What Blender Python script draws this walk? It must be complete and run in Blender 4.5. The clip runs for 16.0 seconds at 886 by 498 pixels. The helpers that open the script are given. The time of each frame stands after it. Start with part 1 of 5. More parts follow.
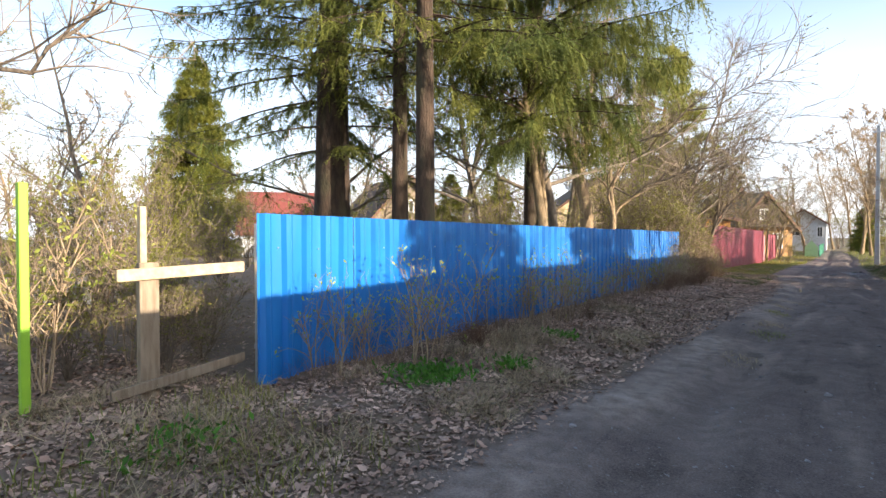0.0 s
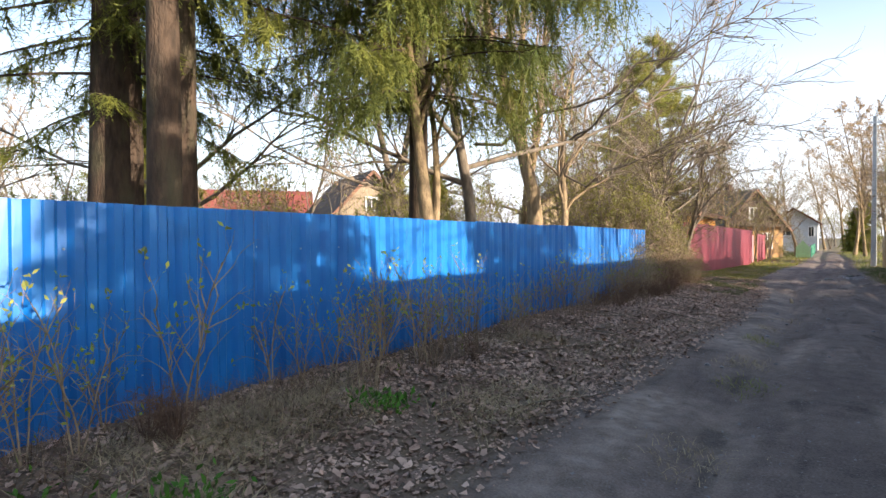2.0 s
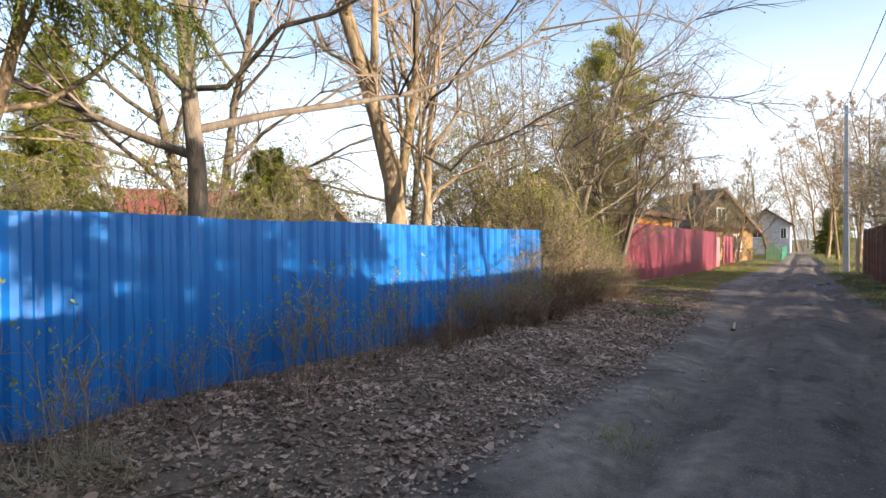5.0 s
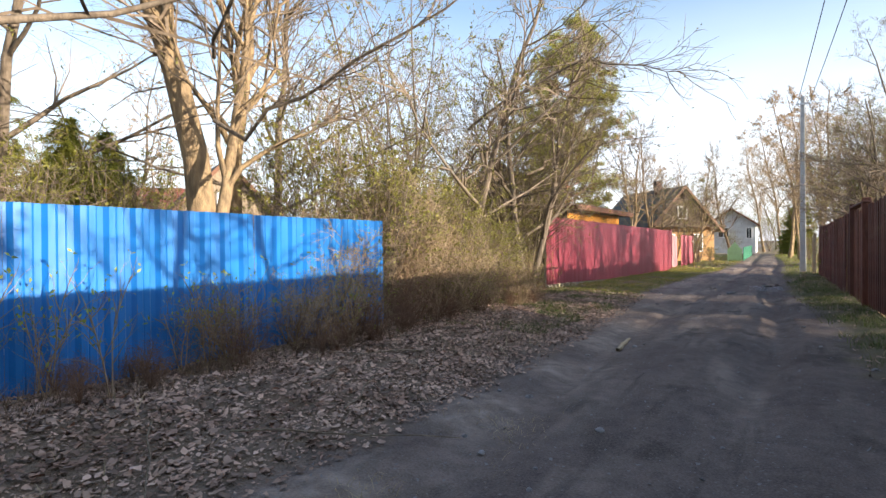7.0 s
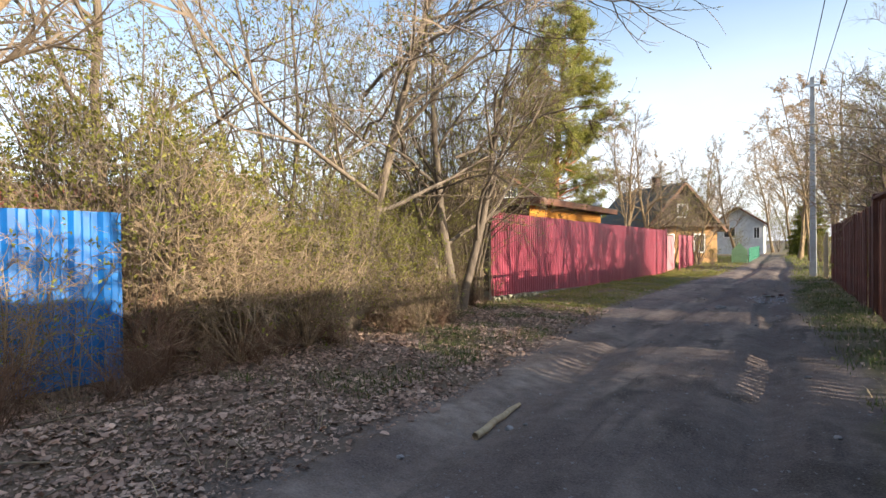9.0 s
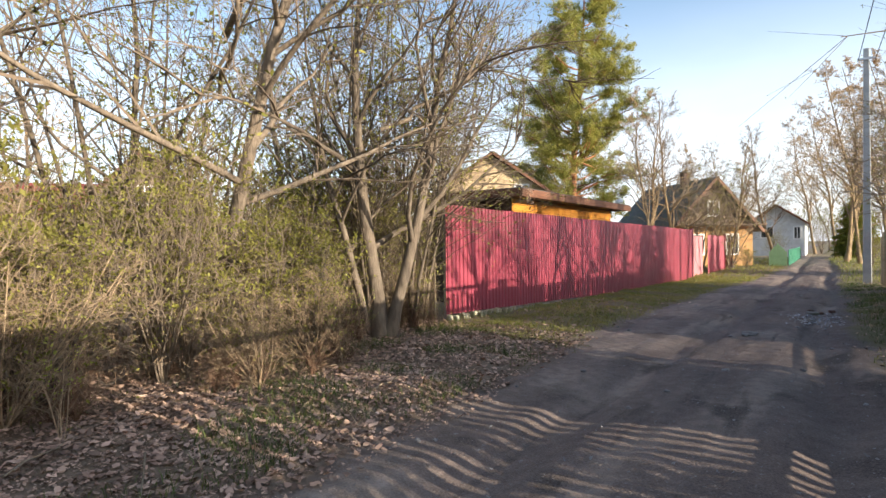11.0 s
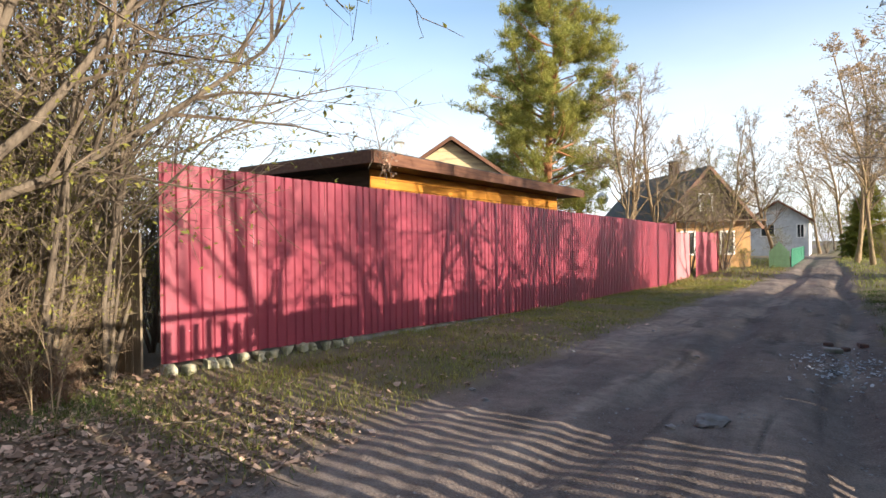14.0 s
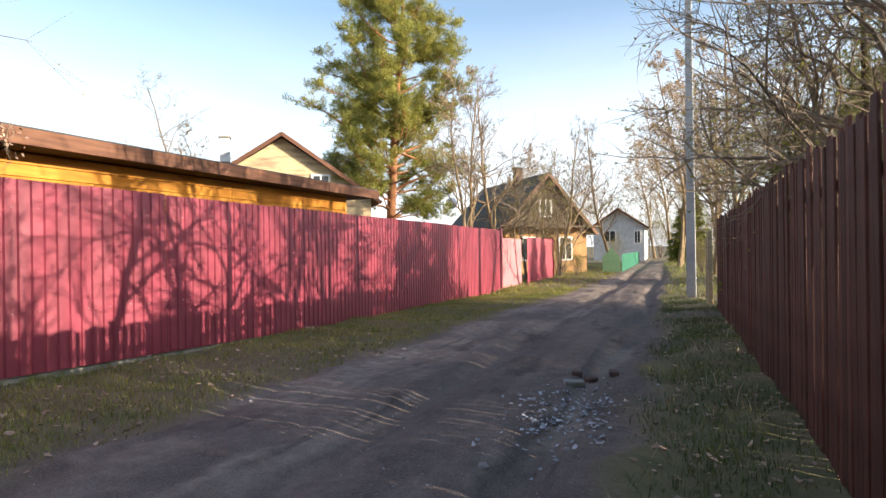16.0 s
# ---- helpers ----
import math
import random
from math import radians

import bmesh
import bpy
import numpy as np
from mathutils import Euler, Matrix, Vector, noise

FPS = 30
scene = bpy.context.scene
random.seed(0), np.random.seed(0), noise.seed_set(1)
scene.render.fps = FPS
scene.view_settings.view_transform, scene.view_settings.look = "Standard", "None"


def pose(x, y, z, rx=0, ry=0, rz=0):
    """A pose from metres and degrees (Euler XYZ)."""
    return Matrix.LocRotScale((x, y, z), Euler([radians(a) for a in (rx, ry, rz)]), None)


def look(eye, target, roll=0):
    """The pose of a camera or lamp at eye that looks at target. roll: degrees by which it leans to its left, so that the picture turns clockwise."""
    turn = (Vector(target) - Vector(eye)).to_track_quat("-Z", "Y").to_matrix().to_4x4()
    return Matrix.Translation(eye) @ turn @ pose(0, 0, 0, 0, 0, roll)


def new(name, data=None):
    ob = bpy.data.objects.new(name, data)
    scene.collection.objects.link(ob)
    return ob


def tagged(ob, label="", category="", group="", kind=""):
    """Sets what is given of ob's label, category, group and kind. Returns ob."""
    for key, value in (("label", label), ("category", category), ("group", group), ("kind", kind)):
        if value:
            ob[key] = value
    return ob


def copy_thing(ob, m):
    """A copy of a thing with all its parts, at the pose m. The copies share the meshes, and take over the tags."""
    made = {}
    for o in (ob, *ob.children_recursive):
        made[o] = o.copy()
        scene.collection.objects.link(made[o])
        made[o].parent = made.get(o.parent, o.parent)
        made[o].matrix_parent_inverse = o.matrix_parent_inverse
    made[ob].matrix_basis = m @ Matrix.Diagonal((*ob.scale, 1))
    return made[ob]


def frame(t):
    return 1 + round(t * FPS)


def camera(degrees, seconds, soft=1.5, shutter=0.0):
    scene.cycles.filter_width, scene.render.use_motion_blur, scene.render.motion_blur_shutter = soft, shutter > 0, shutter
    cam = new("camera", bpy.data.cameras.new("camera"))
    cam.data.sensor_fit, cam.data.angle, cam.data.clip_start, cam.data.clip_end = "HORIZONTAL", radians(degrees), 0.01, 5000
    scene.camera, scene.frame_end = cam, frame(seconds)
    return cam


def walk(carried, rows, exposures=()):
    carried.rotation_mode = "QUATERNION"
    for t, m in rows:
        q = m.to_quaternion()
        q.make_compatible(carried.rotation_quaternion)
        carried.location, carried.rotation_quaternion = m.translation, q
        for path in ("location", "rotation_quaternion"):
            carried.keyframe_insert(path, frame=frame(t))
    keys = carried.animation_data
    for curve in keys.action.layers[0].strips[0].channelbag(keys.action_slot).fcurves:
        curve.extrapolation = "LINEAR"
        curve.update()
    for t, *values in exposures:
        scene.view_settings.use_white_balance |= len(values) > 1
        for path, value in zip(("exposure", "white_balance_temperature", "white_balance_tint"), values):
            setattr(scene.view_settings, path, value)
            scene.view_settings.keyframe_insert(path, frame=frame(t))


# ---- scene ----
cam = camera(76.0, 16.0)
METRES, EYE, TILT, LEAN, TURN = 27.44, 1.4, 0.0, 0.0, 35.0
ROWS = [
    (0.0, 0.0, 0.0, 0.0, -0.0, -1.08, 0.11),
    (0.5, 0.0149, 0.0286, -0.0004, 0.35, -1.08, 0.18),
    (1.0, 0.0328, 0.0577, -0.0023, 0.51, -1.06, 0.21),
    (1.5, 0.0519, 0.0836, -0.0018, -0.53, -1.0, 0.24),
    (2.0, 0.0698, 0.1105, -0.0012, -0.66, -1.0, 0.2),
    (2.5, 0.0891, 0.1356, -0.0002, -1.12, -0.93, 0.26),
    (3.0, 0.1077, 0.1614, -0.0008, -1.37, -0.89, 0.29),
    (3.5, 0.1253, 0.1853, -0.0005, -1.78, -0.83, 0.32),
    (4.0, 0.1435, 0.2094, -0.0005, -1.82, -0.82, 0.31),
    (6.5, 0.2409, 0.3011, -0.0038, -3.9, -0.59, 0.5),
    (7.0, 0.2681, 0.3267, -0.0051, -4.39, -0.6, 0.5),
    (7.5, 0.2926, 0.3504, -0.0038, -4.87, -0.55, 0.52),
    (8.0, 0.3139, 0.3801, -0.0054, -4.68, -0.59, 0.42),
    (8.5, 0.3339, 0.4084, -0.005, -4.23, -0.56, 0.51),
    (11.0, 0.4181, 0.5432, -0.0039, -0.55, -0.44, 0.62),
    (11.5, 0.4351, 0.572, -0.0055, -0.22, -0.38, 0.63),
    (12.0, 0.4524, 0.6026, -0.0064, 0.04, -0.47, 0.61),
    (12.5, 0.4678, 0.6299, -0.007, 0.25, -0.34, 0.63),
    (13.0, 0.4861, 0.6595, -0.0081, 0.42, -0.48, 0.6),
    (13.5, 0.5041, 0.6871, -0.0078, 0.37, -0.35, 0.68),
    (14.0, 0.5237, 0.7142, -0.0084, -0.38, -0.4, 0.68),
    (14.5, 0.543, 0.7365, -0.0088, -1.21, -0.23, 0.71),
    (15.0, 0.5677, 0.7539, -0.0102, -4.55, -0.24, 0.75),
    (15.5, 0.5915, 0.766, -0.0089, -8.5, -0.06, 0.75),
    (16.0, 0.6112, 0.7755, -0.007, -12.67, -0.07, 0.7),
]
walk(cam, [(t, pose(0, 0, EYE, TILT, LEAN, TURN) @ pose(METRES * x, METRES * y, METRES * z, 90 + pitch, roll, yaw)) for t, x, y, z, yaw, pitch, roll in ROWS], exposures=((0.0, 1.3, 6250, 12), (4.0, 1.24, 6250, 12), (8.0, 1.17, 6300, 11), (11.0, 1.08, 6300, 10), (14.5, 1.1, 6300, 10), (16.0, 1.16, 6400, 10)))

# ---- light ----
SUN_AZ, SUN_EL = 0.0, 12.0
world = bpy.data.worlds.new("sky")
scene.world = world
world.use_nodes = True
wn, wl = world.node_tree.nodes, world.node_tree.links
sky = wn.new("ShaderNodeTexSky")
sky.sky_type = "NISHITA"
sky.sun_disc = False
sky.sun_elevation = radians(SUN_EL)
sky.sun_rotation = radians(90 - SUN_AZ)
sky.dust_density, sky.ozone_density, sky.air_density = 1.5, 1.5, 1.0
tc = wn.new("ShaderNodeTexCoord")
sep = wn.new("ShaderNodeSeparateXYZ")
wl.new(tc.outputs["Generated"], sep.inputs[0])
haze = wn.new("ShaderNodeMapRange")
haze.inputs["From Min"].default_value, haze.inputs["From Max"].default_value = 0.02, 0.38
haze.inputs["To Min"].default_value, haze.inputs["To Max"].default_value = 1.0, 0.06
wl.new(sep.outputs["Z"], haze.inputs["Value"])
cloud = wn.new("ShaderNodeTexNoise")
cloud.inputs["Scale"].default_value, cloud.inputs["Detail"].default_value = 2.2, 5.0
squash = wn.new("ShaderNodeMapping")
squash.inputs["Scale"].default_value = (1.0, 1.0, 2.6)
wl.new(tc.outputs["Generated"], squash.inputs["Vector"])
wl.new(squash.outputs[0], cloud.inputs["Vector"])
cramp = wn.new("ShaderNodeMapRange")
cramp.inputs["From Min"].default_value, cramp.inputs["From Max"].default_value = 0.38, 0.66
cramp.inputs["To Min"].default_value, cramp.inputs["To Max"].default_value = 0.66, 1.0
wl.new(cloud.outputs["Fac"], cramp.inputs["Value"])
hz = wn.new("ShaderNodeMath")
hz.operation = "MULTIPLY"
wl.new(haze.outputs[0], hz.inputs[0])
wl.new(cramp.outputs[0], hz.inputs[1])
dim = wn.new("ShaderNodeMixRGB")
dim.blend_type = "MULTIPLY"
dim.inputs[0].default_value = 1.0
dim.inputs[2].default_value = (0.21, 0.21, 0.21, 1)
wl.new(sky.outputs[0], dim.inputs[1])
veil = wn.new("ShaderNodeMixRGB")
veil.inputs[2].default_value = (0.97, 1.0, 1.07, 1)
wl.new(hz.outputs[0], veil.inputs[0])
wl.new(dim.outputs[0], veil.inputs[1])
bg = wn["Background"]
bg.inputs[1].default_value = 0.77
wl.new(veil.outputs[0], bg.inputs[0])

sun = new("sun", bpy.data.lights.new("sun", "SUN"))
sun.data.energy, sun.data.angle, sun.data.color = 5.0, radians(0.4), (1.0, 0.86, 0.67)
_a, _e = radians(SUN_AZ), radians(SUN_EL)
sun.matrix_world = look((30 * math.cos(_a) * math.cos(_e), 30 * math.sin(_a) * math.cos(_e), 30 * math.sin(_e)), (0, 0, 0))


# ---- materials ----
def surf(name, c1, c2, scale=4.0, rough=0.8, bump=0.3, bscale=40.0, metal=0.0, stretch=(1, 1, 1), c3=None, s3=1.0, vary="", amount=0.25, spec=0.35, fac=(0.35, 0.65), trans=0.0):
    m = bpy.data.materials.new(name)
    m.use_nodes = True
    n, l = m.node_tree.nodes, m.node_tree.links
    b = n["Principled BSDF"]
    b.inputs["Roughness"].default_value, b.inputs["Metallic"].default_value = rough, metal
    b.inputs["Specular IOR Level"].default_value = spec
    co = n.new("ShaderNodeTexCoord")
    mp = n.new("ShaderNodeMapping")
    mp.inputs["Scale"].default_value = stretch
    l.new(co.outputs["Object"], mp.inputs["Vector"])

    def ns(s, d=6.0):
        t = n.new("ShaderNodeTexNoise")
        t.inputs["Scale"].default_value, t.inputs["Detail"].default_value = s, d
        l.new(mp.outputs[0], t.inputs["Vector"])
        return t

    def ramp(o, lo, hi):
        r = n.new("ShaderNodeMapRange")
        r.inputs["From Min"].default_value, r.inputs["From Max"].default_value = lo, hi
        l.new(o, r.inputs["Value"])
        return r.outputs[0]

    def mix(f, a, c, kind="MIX"):
        x = n.new("ShaderNodeMixRGB")
        x.blend_type = kind
        for i, v in enumerate((f, a, c)):
            if isinstance(v, (int, float)):
                x.inputs[i].default_value = v
            elif isinstance(v, tuple):
                x.inputs[i].default_value = (*v, 1)
            else:
                l.new(v, x.inputs[i])
        return x.outputs[0]

    col = mix(ramp(ns(scale).outputs["Fac"], *fac), c1, c2)
    if c3:
        col = mix(ramp(ns(s3, 4).outputs["Fac"], 0.5, 0.68), col, c3)
    if vary:
        if vary == "object":
            r = n.new("ShaderNodeObjectInfo").outputs["Random"]
        else:
            r = n.new("ShaderNodeNewGeometry").outputs["Random Per Island"]
        mr = n.new("ShaderNodeMapRange")
        mr.inputs["To Min"].default_value, mr.inputs["To Max"].default_value = 1 - amount, 1 + amount
        l.new(r, mr.inputs["Value"])
        hs = n.new("ShaderNodeHueSaturation")
        l.new(mr.outputs[0], hs.inputs["Value"])
        l.new(col, hs.inputs["Color"])
        col = hs.outputs[0]
    l.new(col, b.inputs["Base Color"])
    if bump:
        bp = n.new("ShaderNodeBump")
        bp.inputs["Strength"].default_value, bp.inputs["Distance"].default_value = bump, 0.02
        l.new(ns(bscale, 4).outputs["Fac"], bp.inputs["Height"])
        l.new(bp.outputs[0], b.inputs["Normal"])
    if trans:
        tr = n.new("ShaderNodeBsdfTranslucent")
        l.new(col, tr.inputs["Color"])
        ms = n.new("ShaderNodeMixShader")
        ms.inputs[0].default_value = trans
        l.new(b.outputs[0], ms.inputs[1])
        l.new(tr.outputs[0], ms.inputs[2])
        l.new(ms.outputs[0], n["Material Output"].inputs["Surface"])
    return m


BLUE = surf("blue_paint", (0.003, 0.146, 0.47), (0.005, 0.18, 0.55), 1.5, 0.42, 0.1, 7, c3=(0.004, 0.14, 0.44), s3=3.0, spec=0.75, vary="object", amount=0.05)
RED = surf("red_paint", (0.25, 0.036, 0.06), (0.3, 0.046, 0.075), 1.2, 0.42, 0.05, 6, c3=(0.25, 0.036, 0.058), s3=2.5, spec=0.8, vary="object", amount=0.06)
DRED = surf("dark_red_paint", (0.22, 0.02, 0.045), (0.26, 0.026, 0.055), 1.2, 0.4, 0.05, 6)
PALEGATE = surf("faded_red_paint", (0.42, 0.16, 0.18), (0.48, 0.2, 0.21), 1.5, 0.5, 0.05, 8)
STEEL = surf("galvanised_steel", (0.45, 0.46, 0.48), (0.55, 0.56, 0.58), 6, 0.4, 0.05, 20, metal=0.8)
BROWNWOOD = surf("stained_slats", (0.075, 0.026, 0.018), (0.13, 0.05, 0.034), 5, 0.7, 0.35, 30, stretch=(6, 6, 0.7), vary="object", amount=0.3)
GREYWOOD = surf("weathered_wood", (0.3, 0.24, 0.17), (0.2, 0.15, 0.1), 5, 0.85, 0.5, 40, stretch=(5, 5, 0.8), vary="object", amount=0.2)
PALEWOOD = surf("fresh_sawn_wood", (0.6, 0.47, 0.3), (0.48, 0.35, 0.2), 4, 0.75, 0.3, 30, stretch=(1, 5, 5))
YELWOOD = surf("yellow_stained_boards", (0.62, 0.28, 0.035), (0.5, 0.2, 0.025), 4, 0.6, 0.3, 30, stretch=(4, 0.6, 6), vary="object", amount=0.15)
FASCIA = surf("brown_fascia", (0.12, 0.05, 0.028), (0.19, 0.085, 0.045), 4, 0.6, 0.3, 30, stretch=(4, 0.5, 6), vary="object", amount=0.2)
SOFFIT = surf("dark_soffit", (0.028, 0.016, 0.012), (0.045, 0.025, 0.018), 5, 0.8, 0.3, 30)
FELT = surf("roofing_felt", (0.05, 0.05, 0.055), (0.08, 0.075, 0.075), 6, 0.9, 0.5, 80)
CONC = surf("concrete", (0.34, 0.32, 0.29), (0.24, 0.23, 0.2), 3, 0.9, 0.5, 60, c3=(0.16, 0.17, 0.1), s3=5)
POLE = surf("pole_concrete", (0.42, 0.43, 0.43), (0.34, 0.35, 0.36), 4, 0.9, 0.4, 60)
MOSSROCK = surf("mossy_stone", (0.46, 0.42, 0.31), (0.33, 0.31, 0.18), 6, 0.95, 0.6, 30)
GREENPOST = surf("green_paint", (0.3, 0.55, 0.04), (0.24, 0.46, 0.04), 6, 0.5, 0.1, 30)
GREENFENCE = surf("dark_green_paint", (0.03, 0.16, 0.1), (0.05, 0.22, 0.13), 4, 0.6, 0.1, 20, vary="object", amount=0.2)
PALEGREEN = surf("pale_green_paint", (0.45, 0.68, 0.35), (0.38, 0.6, 0.3), 4, 0.6, 0.1, 20)
SPRUCEBARK = surf("spruce_bark", (0.085, 0.056, 0.038), (0.04, 0.028, 0.02), 9, 0.95, 1.0, 26, stretch=(1.6, 1.6, 0.5), c3=(0.075, 0.065, 0.038), s3=3)
PINEBARK = surf("pine_bark", (0.36, 0.16, 0.07), (0.24, 0.11, 0.06), 7, 0.95, 0.9, 24, stretch=(1.6, 1.6, 0.5))
BARK = surf("grey_brown_bark", (0.22, 0.175, 0.13), (0.135, 0.105, 0.078), 8, 0.95, 0.9, 24, stretch=(1.6, 1.6, 0.5), vary="object", amount=0.2)
PALEBARK = surf("pale_bark", (0.37, 0.265, 0.15), (0.19, 0.135, 0.082), 7, 0.95, 0.9, 24, stretch=(1.6, 1.6, 0.5))
TWIG = surf("twig_bark", (0.26, 0.2, 0.145), (0.18, 0.137, 0.098), 12, 0.9, 0.0, vary="object", amount=0.25)
TANTWIG = surf("tan_stems", (0.4, 0.3, 0.19), (0.26, 0.18, 0.11), 12, 0.9, 0.0, vary="object", amount=0.25)
REDTWIG = surf("reddish_stems", (0.23, 0.135, 0.085), (0.15, 0.088, 0.056), 12, 0.9, 0.0, vary="object", amount=0.25)
NEEDLE = surf("spruce_needles", (0.1, 0.13, 0.032), (0.22, 0.225, 0.042), 0.9, 0.7, 0.0, vary="island", amount=0.4, trans=0.35)
GOLDNEEDLE = surf("yellow_green_spruce_needles", (0.17, 0.19, 0.03), (0.26, 0.25, 0.04), 0.9, 0.7, 0.0, vary="island", amount=0.35, trans=0.45)
PINENEEDLE = surf("pine_needles", (0.26, 0.27, 0.06), (0.36, 0.34, 0.085), 0.8, 0.6, 0.0, vary="island", amount=0.4, trans=0.5)
BUD = surf("young_leaves", (0.2, 0.205, 0.04), (0.28, 0.255, 0.06), 2, 0.6, 0.0, vary="island", amount=0.4, trans=0.4)
SPROUT = surf("fresh_sprouting_leaves", (0.3, 0.34, 0.06), (0.4, 0.4, 0.1), 2, 0.6, 0.0, vary="island", amount=0.4, trans=0.4)
CATKIN = surf("orange_brown_catkins", (0.42, 0.29, 0.16), (0.5, 0.36, 0.2), 2, 0.7, 0.0, vary="island", amount=0.35, trans=0.3)
LITTER = surf("dead_leaves", (0.54, 0.375, 0.28), (0.29, 0.184, 0.134), 3, 0.85, 0.0, vary="island", amount=0.6)
STRAW = surf("dry_grass", (0.5, 0.4, 0.24), (0.36, 0.27, 0.16), 3, 0.85, 0.0, vary="island", amount=0.4, trans=0.2)
DEADSTEM = surf("brown_dead_stalks", (0.3, 0.2, 0.12), (0.17, 0.105, 0.065), 3, 0.85, 0.0, vary="island", amount=0.4)
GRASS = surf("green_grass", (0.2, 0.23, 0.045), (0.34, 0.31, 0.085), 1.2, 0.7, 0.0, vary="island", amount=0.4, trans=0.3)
# Greener grass with the shade of the brown fence and thicket put into its colour
DARKGRASS = surf("shade_toned_green_grass", (0.085, 0.125, 0.03), (0.15, 0.17, 0.045), 1.2, 0.7, 0.0, vary="island", amount=0.4, trans=0.3)
HERB = surf("fresh_green_herbs", (0.075, 0.2, 0.02), (0.11, 0.26, 0.03), 2.0, 0.6, 0.0, vary="island", amount=0.35, trans=0.3)
GRAVEL = surf("pale_gravel", (0.5, 0.5, 0.52), (0.36, 0.36, 0.38), 9, 0.9, 0.2, 40, vary="island", amount=0.4)
STONE = surf("gravel_stone", (0.34, 0.32, 0.31), (0.22, 0.205, 0.2), 9, 0.9, 0.4, 40, vary="object", amount=0.3)
WHITEWALL = surf("white_plaster", (0.62, 0.63, 0.64), (0.5, 0.51, 0.52), 2, 0.9, 0.2, 20)
YELLOWWALL = surf("yellow_plank_wall", (0.62, 0.48, 0.29), (0.5, 0.37, 0.21), 3, 0.8, 0.2, 20, stretch=(1, 1, 6), c3=(0.27, 0.19, 0.13), s3=0.6)
ORANGEWALL = surf("ochre_wall", (0.42, 0.24, 0.1), (0.34, 0.19, 0.08), 3, 0.8, 0.2, 20)
DARKWALL = surf("dark_plank_wall", (0.06, 0.042, 0.03), (0.115, 0.08, 0.055), 3, 0.85, 0.3, 20, stretch=(1, 1, 5))
SLATE = surf("grey_slate_roof", (0.13, 0.125, 0.12), (0.08, 0.08, 0.08), 5, 0.85, 0.4, 12, c3=(0.1, 0.11, 0.07), s3=2)
BROWNROOF = surf("brown_roof", (0.15, 0.1, 0.07), (0.1, 0.07, 0.05), 4, 0.85, 0.4, 12)
REDROOF = surf("red_roof", (0.25, 0.07, 0.055), (0.19, 0.055, 0.045), 4, 0.75, 0.3, 10)
BRICK = surf("sooty_brick", (0.16, 0.09, 0.07), (0.08, 0.06, 0.055), 8, 0.9, 0.4, 30)
WHITEPAINT = surf("white_paint", (0.8, 0.8, 0.78), (0.72, 0.72, 0.7), 4, 0.6, 0.05, 20)
RUBBER = surf("black_cable", (0.02, 0.02, 0.02), (0.03, 0.03, 0.03), 4, 0.6, 0.0)
GLASS = bpy.data.materials.new("window_glass")
GLASS.use_nodes = True
_g = GLASS.node_tree.nodes["Principled BSDF"]
_g.inputs["Base Color"].default_value = (0.03, 0.035, 0.04, 1)
_g.inputs["Roughness"].default_value = 0.06


# ---- helpers of this place ----
def part(name, bm, material, parent=None, label=""):
    me = bpy.data.meshes.new(name)
    bm.to_mesh(me)
    bm.free()
    me.materials.append(material)
    ob = new(name, me)
    if parent:
        ob.parent = parent
    return tagged(ob, label)


def raw(name, verts, faces, material, parent=None, label="", smooth=False):
    me = bpy.data.meshes.new(name)
    verts = np.asarray(verts, dtype=np.float32).reshape(-1, 3)
    if isinstance(faces, np.ndarray):
        k = faces.shape[1]
        me.vertices.add(len(verts))
        me.vertices.foreach_set("co", verts.ravel())
        me.loops.add(faces.size)
        me.loops.foreach_set("vertex_index", faces.ravel().astype(np.int32))
        me.polygons.add(len(faces))
        me.polygons.foreach_set("loop_start", np.arange(0, faces.size, k, dtype=np.int32))
        me.update(calc_edges=True)
    else:
        me.from_pydata([tuple(v) for v in verts], [], faces)
    if smooth:
        me.polygons.foreach_set("use_smooth", np.ones(len(me.polygons), dtype=bool))
    me.materials.append(material)
    ob = new(name, me)
    if parent:
        ob.parent = parent
    return tagged(ob, label)


def thing(name, label, category, x=0, y=0, z=0, rz=0, group="", kind=""):
    ob = new(name)
    ob.matrix_world = pose(x, y, z, 0, 0, rz)
    return tagged(ob, label, category, group, kind)


def box(bm, x0, y0, z0, x1, y1, z1, bevel=0.0):
    r = bmesh.ops.create_cube(bm, size=1.0, matrix=Matrix.Translation(((x0 + x1) / 2, (y0 + y1) / 2, (z0 + z1) / 2)) @ Matrix.Diagonal((x1 - x0, y1 - y0, z1 - z0, 1)))
    if bevel:
        es = {e for v in r["verts"] for e in v.link_edges}
        bmesh.ops.bevel(bm, geom=list(es), offset=bevel, segments=1, affect="EDGES")
    return bm


def boxed(*a, **k):
    return box(bmesh.new(), *a, **k)


def beam(p, q, w, h, bevel=0.006):
    """A board from p to q, w across and h high."""
    p, q = Vector(p), Vector(q)
    d = q - p
    bm = boxed(-w / 2, 0, -h / 2, w / 2, d.length, h / 2, bevel)
    m = d.to_track_quat("Y", "Z").to_matrix().to_4x4()
    bm.transform(Matrix.Translation(p) @ m)
    return bm


RNG = np.random.RandomState(7)
LAT = RNG.rand(64, 64)


